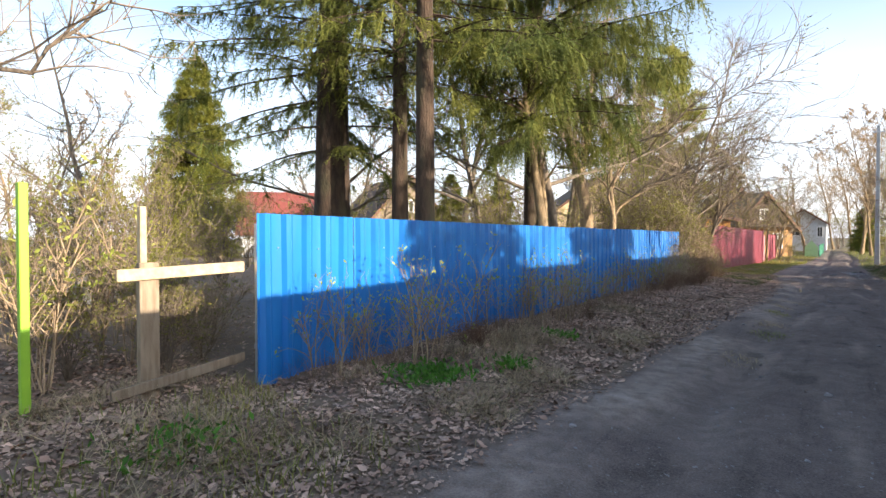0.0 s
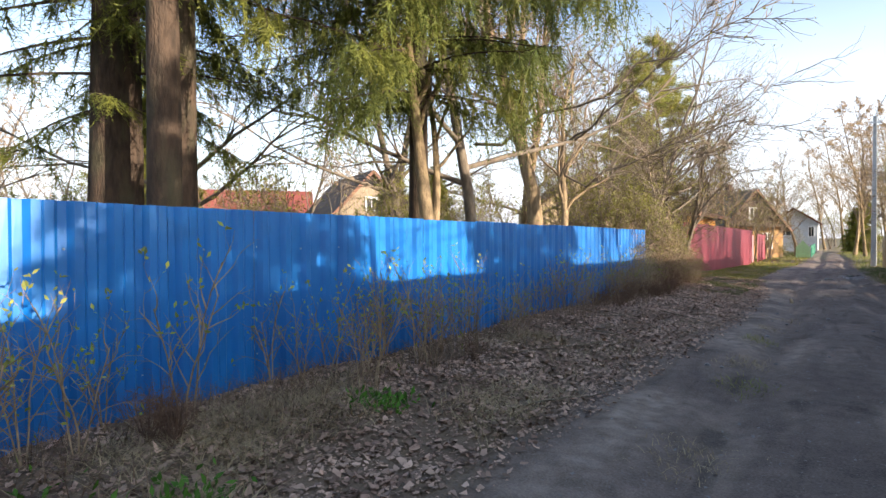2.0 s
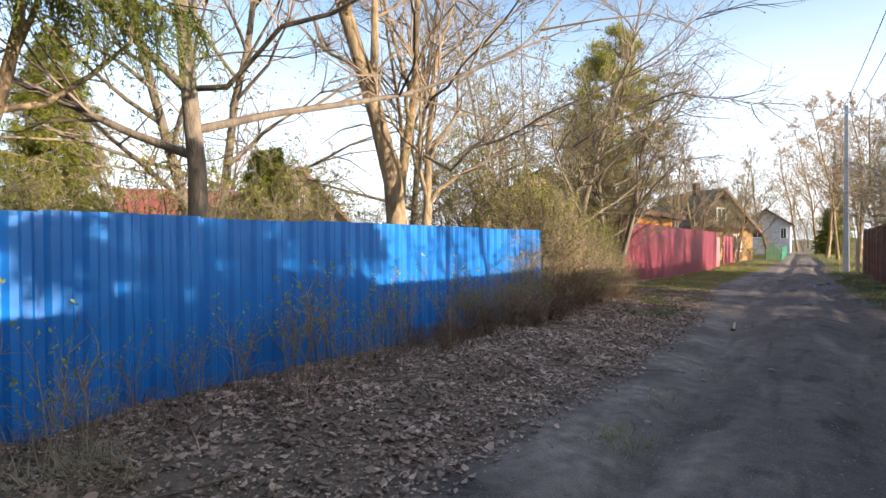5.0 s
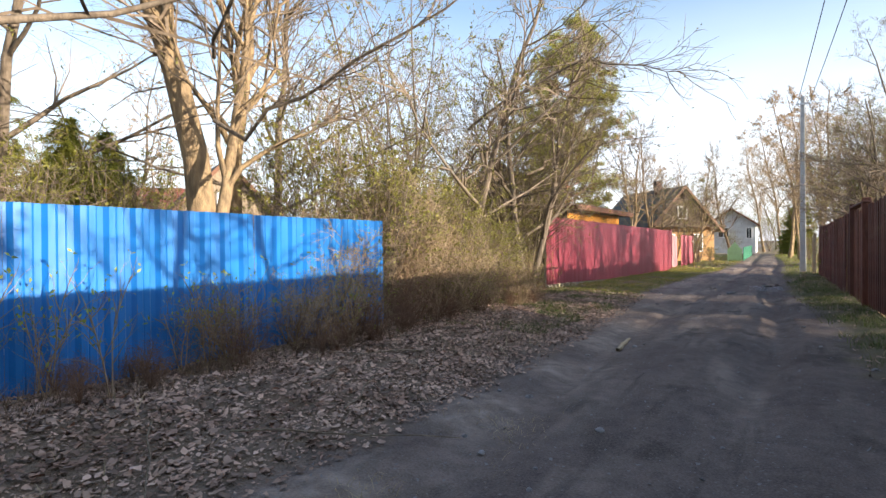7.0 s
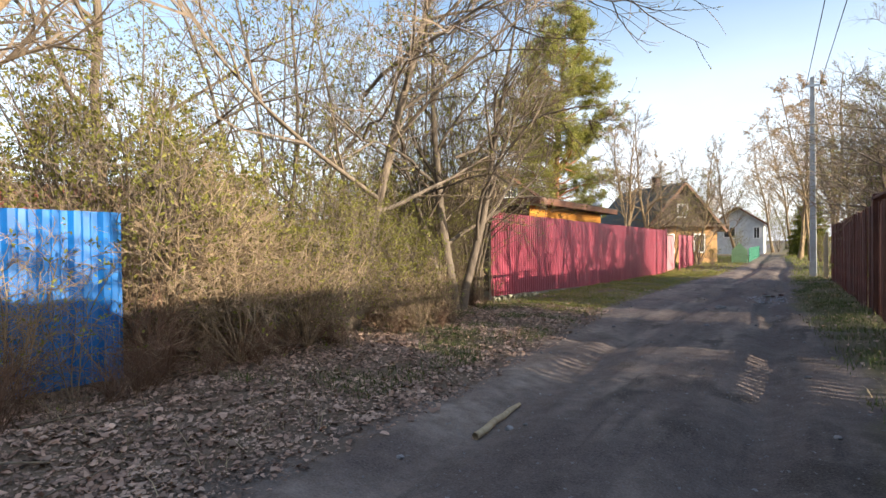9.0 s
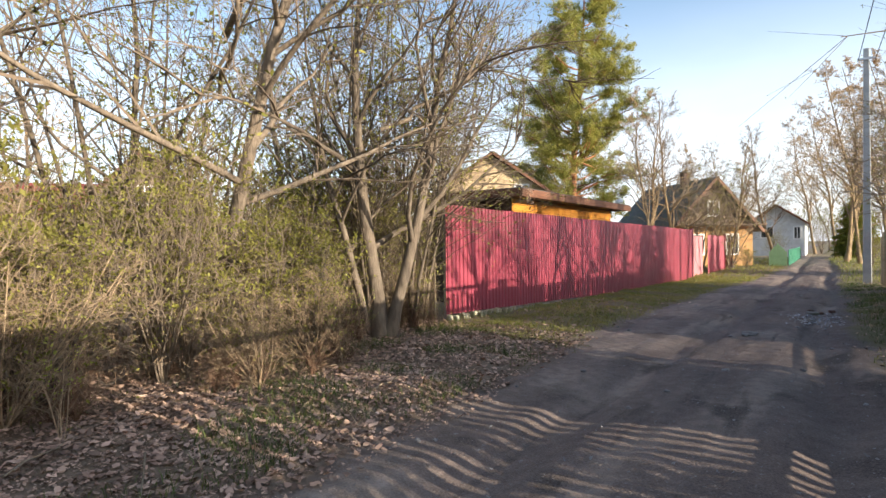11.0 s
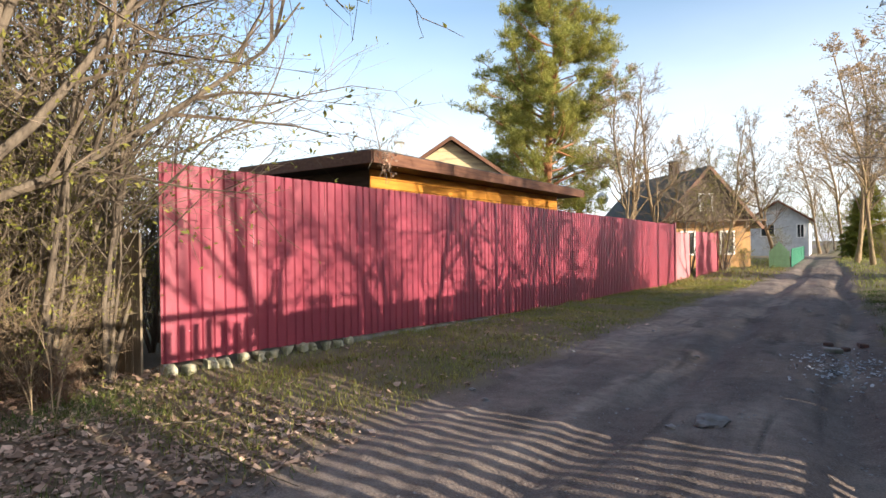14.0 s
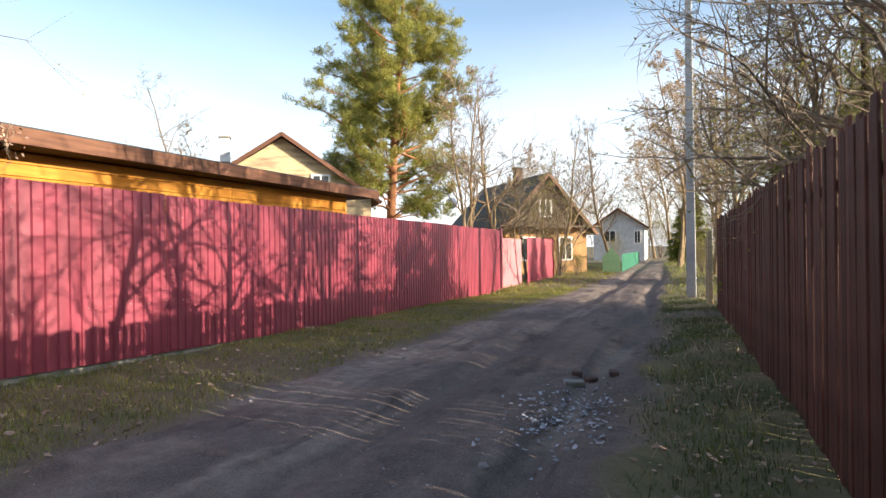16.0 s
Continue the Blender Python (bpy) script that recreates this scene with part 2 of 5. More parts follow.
def vnoise(x, y, s):
    """Smooth value noise, about 0 to 1, with cells of s metres."""
    x, y = np.asarray(x, float) / s + 1000.37, np.asarray(y, float) / s + 1000.71
    i, j = np.floor(x).astype(int), np.floor(y).astype(int)
    u, v = x - i, y - j
    u, v = u * u * (3 - 2 * u), v * v * (3 - 2 * v)
    g = lambda a, b: LAT[a % 64, b % 64]
    return (g(i, j) * (1 - u) + g(i + 1, j) * u) * (1 - v) + (g(i, j + 1) * (1 - u) + g(i + 1, j + 1) * u) * v


def road_left(y):
    return np.interp(y, [-10, 3, 10, 14, 19, 24, 28, 40, 48, 60, 80, 100], [-2.3, -2.1, -1.85, -1.62, -1.65, -2.1, -2.5, -2.5, -2.0, -1.6, -2.2, -5.5])


def road_right(y):
    return np.interp(y, [-10, 15, 22, 30, 45, 60, 80, 100], [2.0, 1.9, 1.65, 1.25, 1.15, 1.2, 0.4, -2.5])


def road_mask(x, y):
    wob = (vnoise(x, y, 0.9) - 0.5) * 0.5 + (vnoise(x, y, 0.3) - 0.5) * 0.25
    a = np.clip((x - road_left(y) + wob) / 0.3 + 0.5, 0, 1)
    b = np.clip((road_right(y) - x + wob) / 0.3 + 0.5, 0, 1)
    return a * b


def gz(x, y):
    """Height of the ground."""
    x, y = np.asarray(x, float), np.asarray(y, float)
    base = np.interp(y, [-40, 0, 12, 20, 28, 38, 48, 58, 70, 100, 200], [0, 0, 0.0, -0.09, -0.2, -0.34, -0.45, -0.42, -0.36, -0.3, -0.3])
    rm = road_mask(x, y)
    bank = np.interp(y, [-10, 0, 17, 24, 28, 50], [0.16, 0.16, 0.15, 0.08, 0.06, 0.0])
    left = np.clip((road_left(y) - x) / 1.2, 0, 1)
    right = np.clip((x - road_right(y)) / 0.8, 0, 1) * 0.06
    z = base + left * bank + right
    z = z + (1 - rm) * ((vnoise(x, y, 0.7) - 0.5) * 0.09 + (vnoise(x, y, 0.22) - 0.5) * 0.04)
    u = x - 0.0
    ruts = -0.08 * np.exp(-((u - 0.75 - 0.15 * np.sin(y * 0.35)) / 0.22) ** 2) - 0.075 * np.exp(-((u + 0.85 + 0.12 * np.sin(y * 0.3 + 1)) / 0.25) ** 2)
    z = z + rm * (ruts * (0.5 + vnoise(x, y, 2.5)) + (vnoise(x, y, 1.4) - 0.5) * 0.05 + (vnoise(x, y, 0.35) - 0.5) * 0.022 + (vnoise(x, y, 0.13) - 0.5) * 0.014 + (vnoise(x * 3.5, y * 0.5, 0.5) - 0.5) * 0.03)
    far = np.clip((np.hypot(x, y - 30) - 60) / 200, 0, 1)
    return z * (1 - far) - 0.3 * far


def g1(x, y):
    return float(gz(x, y))


# ---- ground: one sheet to the horizon ----
def ground():
    xs = np.concatenate([-np.geomspace(1800, 9, 30), np.arange(-8.6, -3.4, 0.14), np.arange(-3.4, 2.8, 0.07), np.arange(2.85, 6, 0.2), np.geomspace(6.5, 1800, 30)])
    ys = np.concatenate([-np.geomspace(1800, 3, 25), np.arange(-2.5, 1.5, 0.25), np.arange(1.5, 34, 0.075), np.arange(34, 60, 0.2), np.geomspace(60.5, 2500, 40)])
    X, Y = np.meshgrid(xs, ys)
    Z = gz(X, Y)
    nx, ny = len(xs), len(ys)
    i = np.arange(ny - 1)[:, None] * nx + np.arange(nx - 1)[None, :]
    faces = np.stack([i, i + 1, i + nx + 1, i + nx], -1).reshape(-1, 4)
    ob = raw("ground", np.stack([X, Y, Z], -1).reshape(-1, 3), faces, DIRT, smooth=True)
    me = ob.data
    rm = road_mask(X, Y).ravel()
    a = me.attributes.new("road", "FLOAT", "POINT")
    a.data.foreach_set("value", rm.astype(np.float32))
    gm = np.where(X > 0, 1.0, np.clip((Y - 26) / 3, 0, 1)) * np.clip(vnoise(X, Y, 1.2) * 1.6, 0.3, 1)
    a = me.attributes.new("green", "FLOAT", "POINT")
    a.data.foreach_set("value", gm.ravel().astype(np.float32))
    off = X - road_left(Y)
    du = np.exp(-((off - 0.45) / 0.4) ** 2) * np.clip(vnoise(X, Y, 0.9) * 2.0 - 0.35, 0, 1) + 0.8 * np.exp(-((off - 1.25) / 0.12) ** 2) * np.clip(vnoise(X, Y * 0.5, 1.1) * 2.4 - 0.9, 0, 1)
    a = me.attributes.new("dust", "FLOAT", "POINT")
    a.data.foreach_set("value", np.clip(du, 0, 1).ravel().astype(np.float32))
    tagged(ob, "rutted grey-brown dirt lane between leaf-strewn and grassy verges", "ground", kind="structure")


def dirt_material():
    m = bpy.data.materials.new("dirt_and_verge")
    m.use_nodes = True
    n, l = m.node_tree.nodes, m.node_tree.links
    b = n["Principled BSDF"]
    b.inputs["Roughness"].default_value = 0.92
    b.inputs["Specular IOR Level"].default_value = 0.2
    co = n.new("ShaderNodeTexCoord")

    def ns(s, d=6.0, st=None):
        t = n.new("ShaderNodeTexNoise")
        t.inputs["Scale"].default_value, t.inputs["Detail"].default_value = s, d
        if st:
            mp = n.new("ShaderNodeMapping")
            mp.inputs["Scale"].default_value = st
            l.new(co.outputs["Object"], mp.inputs["Vector"])
            l.new(mp.outputs[0], t.inputs["Vector"])
        else:
            l.new(co.outputs["Object"], t.inputs["Vector"])
        return t.outputs["Fac"]

    def ramp(o, lo, hi):
        r = n.new("ShaderNodeMapRange")
        r.inputs["From Min"].default_value, r.inputs["From Max"].default_value = lo, hi
        l.new(o, r.inputs["Value"])
        return r.outputs[0]

    def mix(f, a, c, kind="MIX"):
        x = n.new("ShaderNodeMixRGB")
        x.blend_type = kind
        for i, v in enumerate((f, a, c)):
            if isinstance(v, (int, float)):
                x.inputs[i].default_value = v
            elif isinstance(v, tuple):
                x.inputs[i].default_value = (*v, 1)
            else:
                l.new(v, x.inputs[i])
        return x.outputs[0]

    def attr(name):
        a = n.new("ShaderNodeAttribute")
        a.attribute_name = name
        return a.outputs["Fac"]

    road = mix(ramp(ns(1.1, 7, (1.5, 0.5, 1)), 0.38, 0.62), (0.135, 0.1, 0.09), (0.2, 0.152, 0.132))
    road = mix(ramp(ns(0.8, 7, (2.0, 0.4, 1)), 0.53, 0.68), road, (0.345, 0.268, 0.22))
    road = mix(ramp(ns(1.2, 5, (4.5, 0.4, 1)), 0.58, 0.72), road, (0.07, 0.053, 0.046))
    road = mix(ramp(ns(1.7, 7, (1, 0.6, 1)), 0.58, 0.66), road, (0.075, 0.057, 0.049))
    road = mix(attr("dust"), road, mix(ramp(ns(6, 6), 0.35, 0.65), (0.26, 0.2, 0.162), (0.45, 0.362, 0.305)))
    road = mix(0.55, road, mix(ramp(ns(7, 6), 0.36, 0.64), (0.4, 0.4, 0.4), (0.75, 0.75, 0.75)), "OVERLAY")
    road = mix(ramp(ns(38, 3), 0.63, 0.72), road, (0.3, 0.27, 0.245))
    road = mix(0.35, road, mix(ramp(ns(70, 3), 0.3, 0.7), (0.03, 0.025, 0.022), (0.3, 0.25, 0.21)))
    soil = mix(ramp(ns(5), 0.35, 0.65), (0.19, 0.138, 0.098), (0.28, 0.206, 0.15))
    turf = mix(ramp(ns(3), 0.35, 0.65), (0.12, 0.13, 0.04), (0.21, 0.175, 0.08))
    soil = mix(attr("green"), soil, turf)
    soil = mix(0.4, soil, mix(ns(60, 3), (0.06, 0.042, 0.03), (0.36, 0.28, 0.2)))
    l.new(mix(attr("road"), soil, road), b.inputs["Base Color"])
    bp = n.new("ShaderNodeBump")
    bp.inputs["Strength"].default_value, bp.inputs["Distance"].default_value = 0.75, 0.035
    hh = mix(0.5, ns(14, 6), ns(60, 4))
    l.new(hh, bp.inputs["Height"])
    l.new(bp.outputs[0], b.inputs["Normal"])
    return m


DIRT = dirt_material()
ground()


# ---- corrugated fences ----
def corrugated(y0, y1, zb0, zb1, zt0, zt1, pitch, depth, flat, slope, crease=0.0):
    """One sheet along +y, ribs proud towards +x, with a thickness."""
    s, k = [], 0
    n = max(1, round((y1 - y0) / pitch))
    p = (y1 - y0) / n
    for i in range(n):
        o = y0 + i * p
        s += [(o, 0.0), (o + p * flat / 2, 0.0), (o + p * (flat / 2 + slope), depth)]
        if crease:
            s += [(o + p * 0.46, depth), (o + p * 0.5, depth - crease), (o + p * 0.54, depth)]
        s += [(o + p * (1 - flat / 2 - slope), depth), (o + p * (1 - flat / 2), 0.0)]
    s.append((y1, 0.0))
    rows = 5
    v, f = [], []
    for r in range(rows):
        w = r / (rows - 1)
        for y, d in s:
            u = (y - y0) / (y1 - y0)
            zb, zt = zb0 + (zb1 - zb0) * u, zt0 + (zt1 - zt0) * u
            bow = 0.004 * math.sin(5 * y + 3 * w) + 0.003 * math.sin(13 * y - 4 * w)
            v.append((d + bow, y, zb + (zt - zb) * w))
    m = len(s)
    for r in range(rows - 1):
        for i in range(m - 1):
            a = r * m + i
            f.append((a, a + 1, a + m + 1, a + m))
    bk = len(v)
    v += [(x - 0.0015, y, z) for x, y, z in v]
    f += [tuple(bk + q for q in reversed(t)) for t in f]
    for i in range(m - 1):
        f.append((i + 1, i, bk + i, bk + i + 1))
        a = (rows - 1) * m + i
        f.append((a, a + 1, bk + a + 1, bk + a))
    return v, f


def metal_fence(name, label, xy0, xy1, bottom, top, pitch, depth, mat, sheet, flat, slope, screws=None, seed=1, crease=0.0):
    rs = random.Random(seed)
    (xa, ya), (xb, yb) = xy0, xy1
    L = math.hypot(xb - xa, yb - ya)
    rz = -math.degrees(math.atan2(xb - xa, yb - ya))
    f = thing(name, label, "fence", xa, ya, 0, rz)
    n = round(L / sheet)
    w = L / n
    for i in range(n):
        a, b = i * w, (i + 1) * w
        j = [rs.uniform(-0.007, 0.007) for _ in range(4)]
        v, fc = corrugated(a + 0.001, b - 0.001, bottom(a) + j[0], bottom(b) + j[0], top(a) + j[1], top(b) + j[1], pitch, depth, flat, slope, crease)
        o = raw("sheet", v, fc, mat, f)
        o.location.x = 0.003 * (i % 2) + j[2] * 0.5
    k = max(2, round(L / 2.5))
    for i in range(k + 1):
        y = min(max(0.06, L * i / k), L - 0.06)
        part("post", boxed(-0.075, y - 0.03, bottom(y) - 0.5, -0.015, y + 0.03, top(y) - 0.08), STEEL, f)
    for h in (0.25, 0.8):
        z = lambda s: bottom(s) + (top(s) - bottom(s)) * h
        part("rail", beam((-0.03, 0, z(0)), (-0.03, L, z(L)), 0.03, 0.04, 0), STEEL, f)
    if screws:
        base = bmesh.new()
        bmesh.ops.create_cone(base, cap_ends=True, segments=6, radius1=0.009, radius2=0.005, depth=0.006, matrix=Matrix.Rotation(radians(90), 4, "Y"))
        first = part("screw", base, STEEL, f)
        first.location = (0.006, 0.3, bottom(0.3) + 0.3)
        cnt = 0
        for h in screws:
            y = 0.22
            while y < L and cnt < 250:
                s = first.copy()
                scene.collection.objects.link(s)
                s.location = (0.006, y, bottom(y) + (top(y) - bottom(y)) * h + rs.uniform(-0.012, 0.012))
                y += pitch * 2
                cnt += 1
    return f


metal_fence("blue_fence", "bright blue corrugated sheet metal fence beside the lane", (-4.06, 3.04), (-4.02, 18.15), lambda s: 0.1 + 0.03 * math.sin(s), lambda s: 1.61 - 0.002 * s, 0.235, 0.04, BLUE, 1.17, 0.22, 0.13, screws=(0.22, 0.8), seed=2, crease=0.009)
RB = lambda s: 0.03 - 0.0335 * s if s < 11 else -0.338 - 0.018 * (s - 11)
metal_fence("red_fence", "crimson corrugated sheet metal fence on a low concrete footing", (-4.93, 27.3), (-4.72, 48.0), RB, lambda s: 2.02 - 0.007 * s, 0.1375, 0.022, RED, 1.1, 0.4, 0.09, screws=(0.32, 0.86), seed=3)

foot = thing("fence_footing", "mossy grey concrete strip under the red fence", "footing", -4.93, 27.3, 0, -0.6, kind="structure")
for i in range(9):
    a = 2.6 + i * 2.02
    part("block", beam((-0.09, a, RB(a) - 0.2), (-0.09, a + 2.0, RB(a + 2) - 0.2), 0.16, 0.36, 0.012), CONC, foot)
for i in range(13):
    bm = bmesh.new()
    bmesh.ops.create_cube(bm, size=0.1)
    bmesh.ops.subdivide_edges(bm, edges=list(bm.edges), cuts=2, use_grid_fill=True)
    for q in bm.verts:
        q.co = q.co.lerp(q.co.normalized() * 0.07, 0.35) * (1 + 0.6 * noise.noise(q.co * 13 + Vector((i * 3.1, 0, 0))))
        q.co.z *= 0.9
    o = part("foundation_stone", bm, MOSSROCK)
    yy = 27.38 + i * 0.21
    o.location = (-4.93 + 0.02 * (i % 3), yy, g1(-4.93, yy) + 0.05)
    tagged(o, "pale mossy stone under the red metal fence", "stone", "stones under the fence")

gate = thing("metal_gate", "faded pink-red metal gate with a dark red leaf", "gate", -4.72, 48.15, 0)
part("post", boxed(-0.06, -0.06, -0.6, 0.06, 0.06, 1.95, 0.01), RED, gate)
for nm, a, b, mt, top in (("pale_leaf", 0.15, 4.1, PALEGATE, 1.6), ("dark_leaf", 4.2, 9.9, DRED, 1.66)):
    v, fc = corrugated(a, b, -0.62, -0.66, top, top - 0.02, 0.2, 0.015, 0.4, 0.1)
    o = raw(nm, v, fc, mt, gate)
    o.location.x = -0.25 if nm == "pale_leaf" else 0.0
part("post", boxed(-0.06, 9.92, -0.6, 0.06, 10.04, 1.75, 0.01), DRED, gate)


# ---- brown slatted fence on the sunny side ----
GY = np.arange(-15, 50, 1.5)
GH = gz(np.full(len(GY), 2.5), GY)
GH = np.convolve(np.pad(GH, 2, mode="edge"), np.ones(5) / 5, mode="valid")


def slat_mesh(w, t, h, seed):
    bm = boxed(-t / 2, -w / 2, 0, t / 2, w / 2, h, 0.004)
    me = bpy.data.meshes.new("slat")
    bm.to_mesh(me)
    bm.free()
    me.materials.append(BROWNWOOD)
    return me


def slat_fence(label, x, y0, y1, height, pitch, width, seed, jit=1.0, tight=False):
    rs = random.Random(seed)
    f = thing("slat_fence", label, "fence", x, y0, 0)
    L = y1 - y0
    meshes = [slat_mesh(width, 0.02, height + d, i) for i, d in enumerate((-0.03 * jit, 0.0, 0.02 * jit, 0.05 * jit))]
    n = int(L / pitch)
    for i in range(n):
        y = (i + 0.5) * pitch
        ob = new("slat", rs.choice(meshes))
        ob.parent = f
        ob.location = ((0.022 * (i % 2) if tight else rs.uniform(-0.006, 0.006)), y + rs.uniform(-0.006, 0.006), (float(np.interp(y0 + y, GY, GH)) - 0.05 + jit * rs.uniform(-0.02, 0.02)))
        ob.rotation_euler = (radians(jit * rs.uniform(-0.4, 0.4)), radians(jit * rs.uniform(-0.3, 0.3)), radians(0 if tight else rs.uniform(-4, 4)))
    for h in (0.35, height - 0.35):
        part("rail", beam((0.04, 0, g1(x, y0) + h), (0.04, L, g1(x, y1) + h), 0.04, 0.07), BROWNWOOD, f)
    k = max(1, round(L / 2.4))
    for i in range(k + 1):
        y = L * i / k
        part("post", boxed(0.06, y - 0.045, g1(x, y0 + y) - 0.4, 0.15, y + 0.045, g1(x, y0 + y) + height - 0.05, 0.008), BROWNWOOD, f)
    return f


slat_fence("tall reddish-brown stained picket fence with tight boards", 2.45, 30.26, 42.2, 2.14, 0.1, 0.09, 11)
# Tight runs at y 18, 23.4 and 28.65 stand in for a sun-blocking hedge
slat_fence("reddish-brown board fence closed up to block the sun", 2.47, 18.0, 20.9, 2.14, 0.12, 0.13, 15, 0.5, True)
slat_fence("reddish-brown slatted fence with sunlit gaps between boards", 2.47, 20.9, 23.4, 2.14, 0.16, 0.092, 12)
slat_fence("reddish-brown board fence with tight boards", 2.47, 23.4, 26.12, 2.14, 0.12, 0.13, 16, 0.5, True)
slat_fence("dark brown board fence beside the lane", 2.5, -14.0, 18.0, 2.3, 0.15, 0.165, 13, 0.1, True)
slat_gate = slat_fence("reddish-brown slatted wooden gate between thick posts", 2.46, 26.3, 28.45, 2.12, 0.16, 0.092, 14)
part("top_rail", beam((0.0, -0.25, g1(2.46, 26.3) + 2.16), (0.0, 2.4, g1(2.46, 28.45) + 2.16), 0.16, 0.05), BROWNWOOD, slat_gate)
slat_fence("reddish-brown board fence with tight boards beside the gate", 2.46, 28.65, 30.1, 2.14, 0.12, 0.13, 17, 0.5, True)
for yy in (26.2, 28.55):
    p = part("gate_post", boxed(-0.08, -0.08, -0.4, 0.08, 0.08, 2.25, 0.01), BROWNWOOD)
    p.location = (2.46, yy, g1(2.46, yy))
    tagged(p, "thick square dark brown wooden gate post", "post", "gate posts")


# ---- trees ----
def tube(pts, rad, sides, V, F):
    n = len(pts)
    base = len(V)
    up = Vector((0.31, 0.17, 0.93))
    for i in range(n):
        d = (pts[min(i + 1, n - 1)] - pts[max(i - 1, 0)]).normalized()
        a = d.cross(up)
        if a.length < 0.05:
            a = d.cross(Vector((1, 0, 0)))
        a.normalize()
        b = d.cross(a)
        for k in range(sides):
            t = 2 * math.pi * k / sides
            V.append(pts[i] + (a * math.cos(t) + b * math.sin(t)) * rad[i])
    for i in range(n - 1):
        for k in range(sides):
            q, r = base + i * sides + k, base + i * sides + (k + 1) % sides
            F.append((q, r, r + sides, q + sides))


def path_of(rs, p, d, length, seg, wob, lift):
    pts = [Vector(p)]
    d = Vector(d).normalized()
    for _ in range(seg):
        d = (d + Vector((rs.gauss(0, wob), rs.gauss(0, wob), rs.gauss(0, wob) + lift))).normalized()
        pts.append(pts[-1] + d * (length / seg))
    return pts


def aside(rs, d, ang):
    a = d.orthogonal().normalized()
    a.rotate(Matrix.Rotation(rs.uniform(0, 6.283), 3, d))
    return (d * math.cos(ang) + a * math.sin(ang)).normalized()


def bare_tree(name, label, seed, height, r, stems=1, lean=0.05, limbs=10, sub=6, twigs=6, first=0.3, spread=0.75, lift=0.06, bark=BARK, leaf=None, leaves=0, leaf_size=0.05, limb_len=0.42, twig=TWIG, trunk_name="trunk", twig_r=0.004, ends=2):
    """A tree without foliage: stems, limbs, branches, twigs and, if wanted, opening leaves."""
    rs = random.Random(seed)
    V, F, TV, TF, LP = [], [], [], [], []
    BV, BF = [], []
    for s in range(stems):
        ang = rs.uniform(0, 6.283)
        ln = lean if stems == 1 else rs.uniform(0.08, lean)
        d = Vector((math.cos(ang) * ln, math.sin(ang) * ln, 1))
        o = Vector((math.cos(ang), math.sin(ang), 0)) * (0 if stems == 1 else r * rs.uniform(0.4, 1.6))
        h = height * (1 if stems == 1 else rs.uniform(0.65, 1.0))
        rr = r * (1 if s == 0 else rs.uniform(0.5, 0.9))
        seg = 10 if r > 0.05 else 6
        pts = path_of(rs, o - d * 0.15, d, h, seg, 0.085, 0.05)
        rad = [rr * (1.35 if i == 0 else 1) * (1 - 0.9 * (i / seg) ** 0.9) + 0.004 for i in range(seg + 1)]
        tube(pts, rad, 9 if r > 0.08 else 5, V, F)
        for k in range(limbs):
            u = first + (1 - first) * (k + rs.random()) / limbs
            x = min(u, 0.985) * seg
            i = int(x)
            p = pts[i].lerp(pts[i + 1], x - i)
            dd = aside(rs, (pts[i + 1] - pts[i]).normalized(), rs.uniform(0.6, 1.1) * spread)
            L = height * limb_len * (1.15 - u) * rs.uniform(0.7, 1.2) + 0.25
            lr = max(0.006, min(rad[i] * 0.55, L * 0.022))
            ls = 6 if r > 0.05 else 4
            lp = path_of(rs, p, dd, L, ls, 0.2, lift)
            tube(lp, [lr * (1 - 0.85 * q / ls) for q in range(ls + 1)], 5 if lr > 0.02 else 3, BV, BF)
            for _ in range(sub):
                x2 = rs.uniform(0.2, 0.97) * ls
                i2 = int(x2)
                p2 = lp[i2].lerp(lp[i2 + 1], x2 - i2)
                d2 = aside(rs, (lp[i2 + 1] - lp[i2]).normalized(), rs.uniform(0.45, 1.0))
                L2 = L * rs.uniform(0.25, 0.55)
                sp = path_of(rs, p2, d2, L2, 3, 0.24, lift)
                r2 = max(twig_r * 1.4, lr * 0.4)
                tube(sp, [r2 * (1 - 0.75 * q / 3) for q in range(4)], 3, TV, TF)
                for _ in range(twigs):
                    x3 = rs.uniform(0.15, 0.99) * 3
                    i3 = int(x3)
                    p3 = sp[i3].lerp(sp[i3 + 1], x3 - i3)
                    d3 = aside(rs, (sp[i3 + 1] - sp[i3]).normalized(), rs.uniform(0.4, 0.9))
                    L3 = max(0.12, L2 * rs.uniform(0.3, 0.6))
                    tp = path_of(rs, p3, d3, L3, 2, 0.2, lift * 0.6)
                    if ends:
                        tube(tp, [twig_r, twig_r * 0.8, twig_r * 0.4], 3, TV, TF)
                    else:
                        tube([tp[0], tp[2]], [twig_r, twig_r * 0.4], 3, TV, TF)
                    LP += [tp[1], tp[2]]
                    for _ in range(ends):
                        q0 = tp[rs.choice((0, 1))]
                        tp2 = path_of(rs, q0, aside(rs, d3, 0.6), L3 * 0.6, 1, 0.2, lift)
                        tube(tp2, [twig_r * 0.7, twig_r * 0.3], 3, TV, TF)
                        LP.append(tp2[1])
    t = thing(name, label, "bush" if name == "bush" else "tree")
    tagged(raw(trunk_name, V, F, bark, t, smooth=True), kind="stuff" if stems > 2 else "")
    tagged(raw("branchwork", BV, BF, bark, t, smooth=True), kind="stuff")
    tagged(raw("crown", TV, TF, twig, t), kind="stuff")
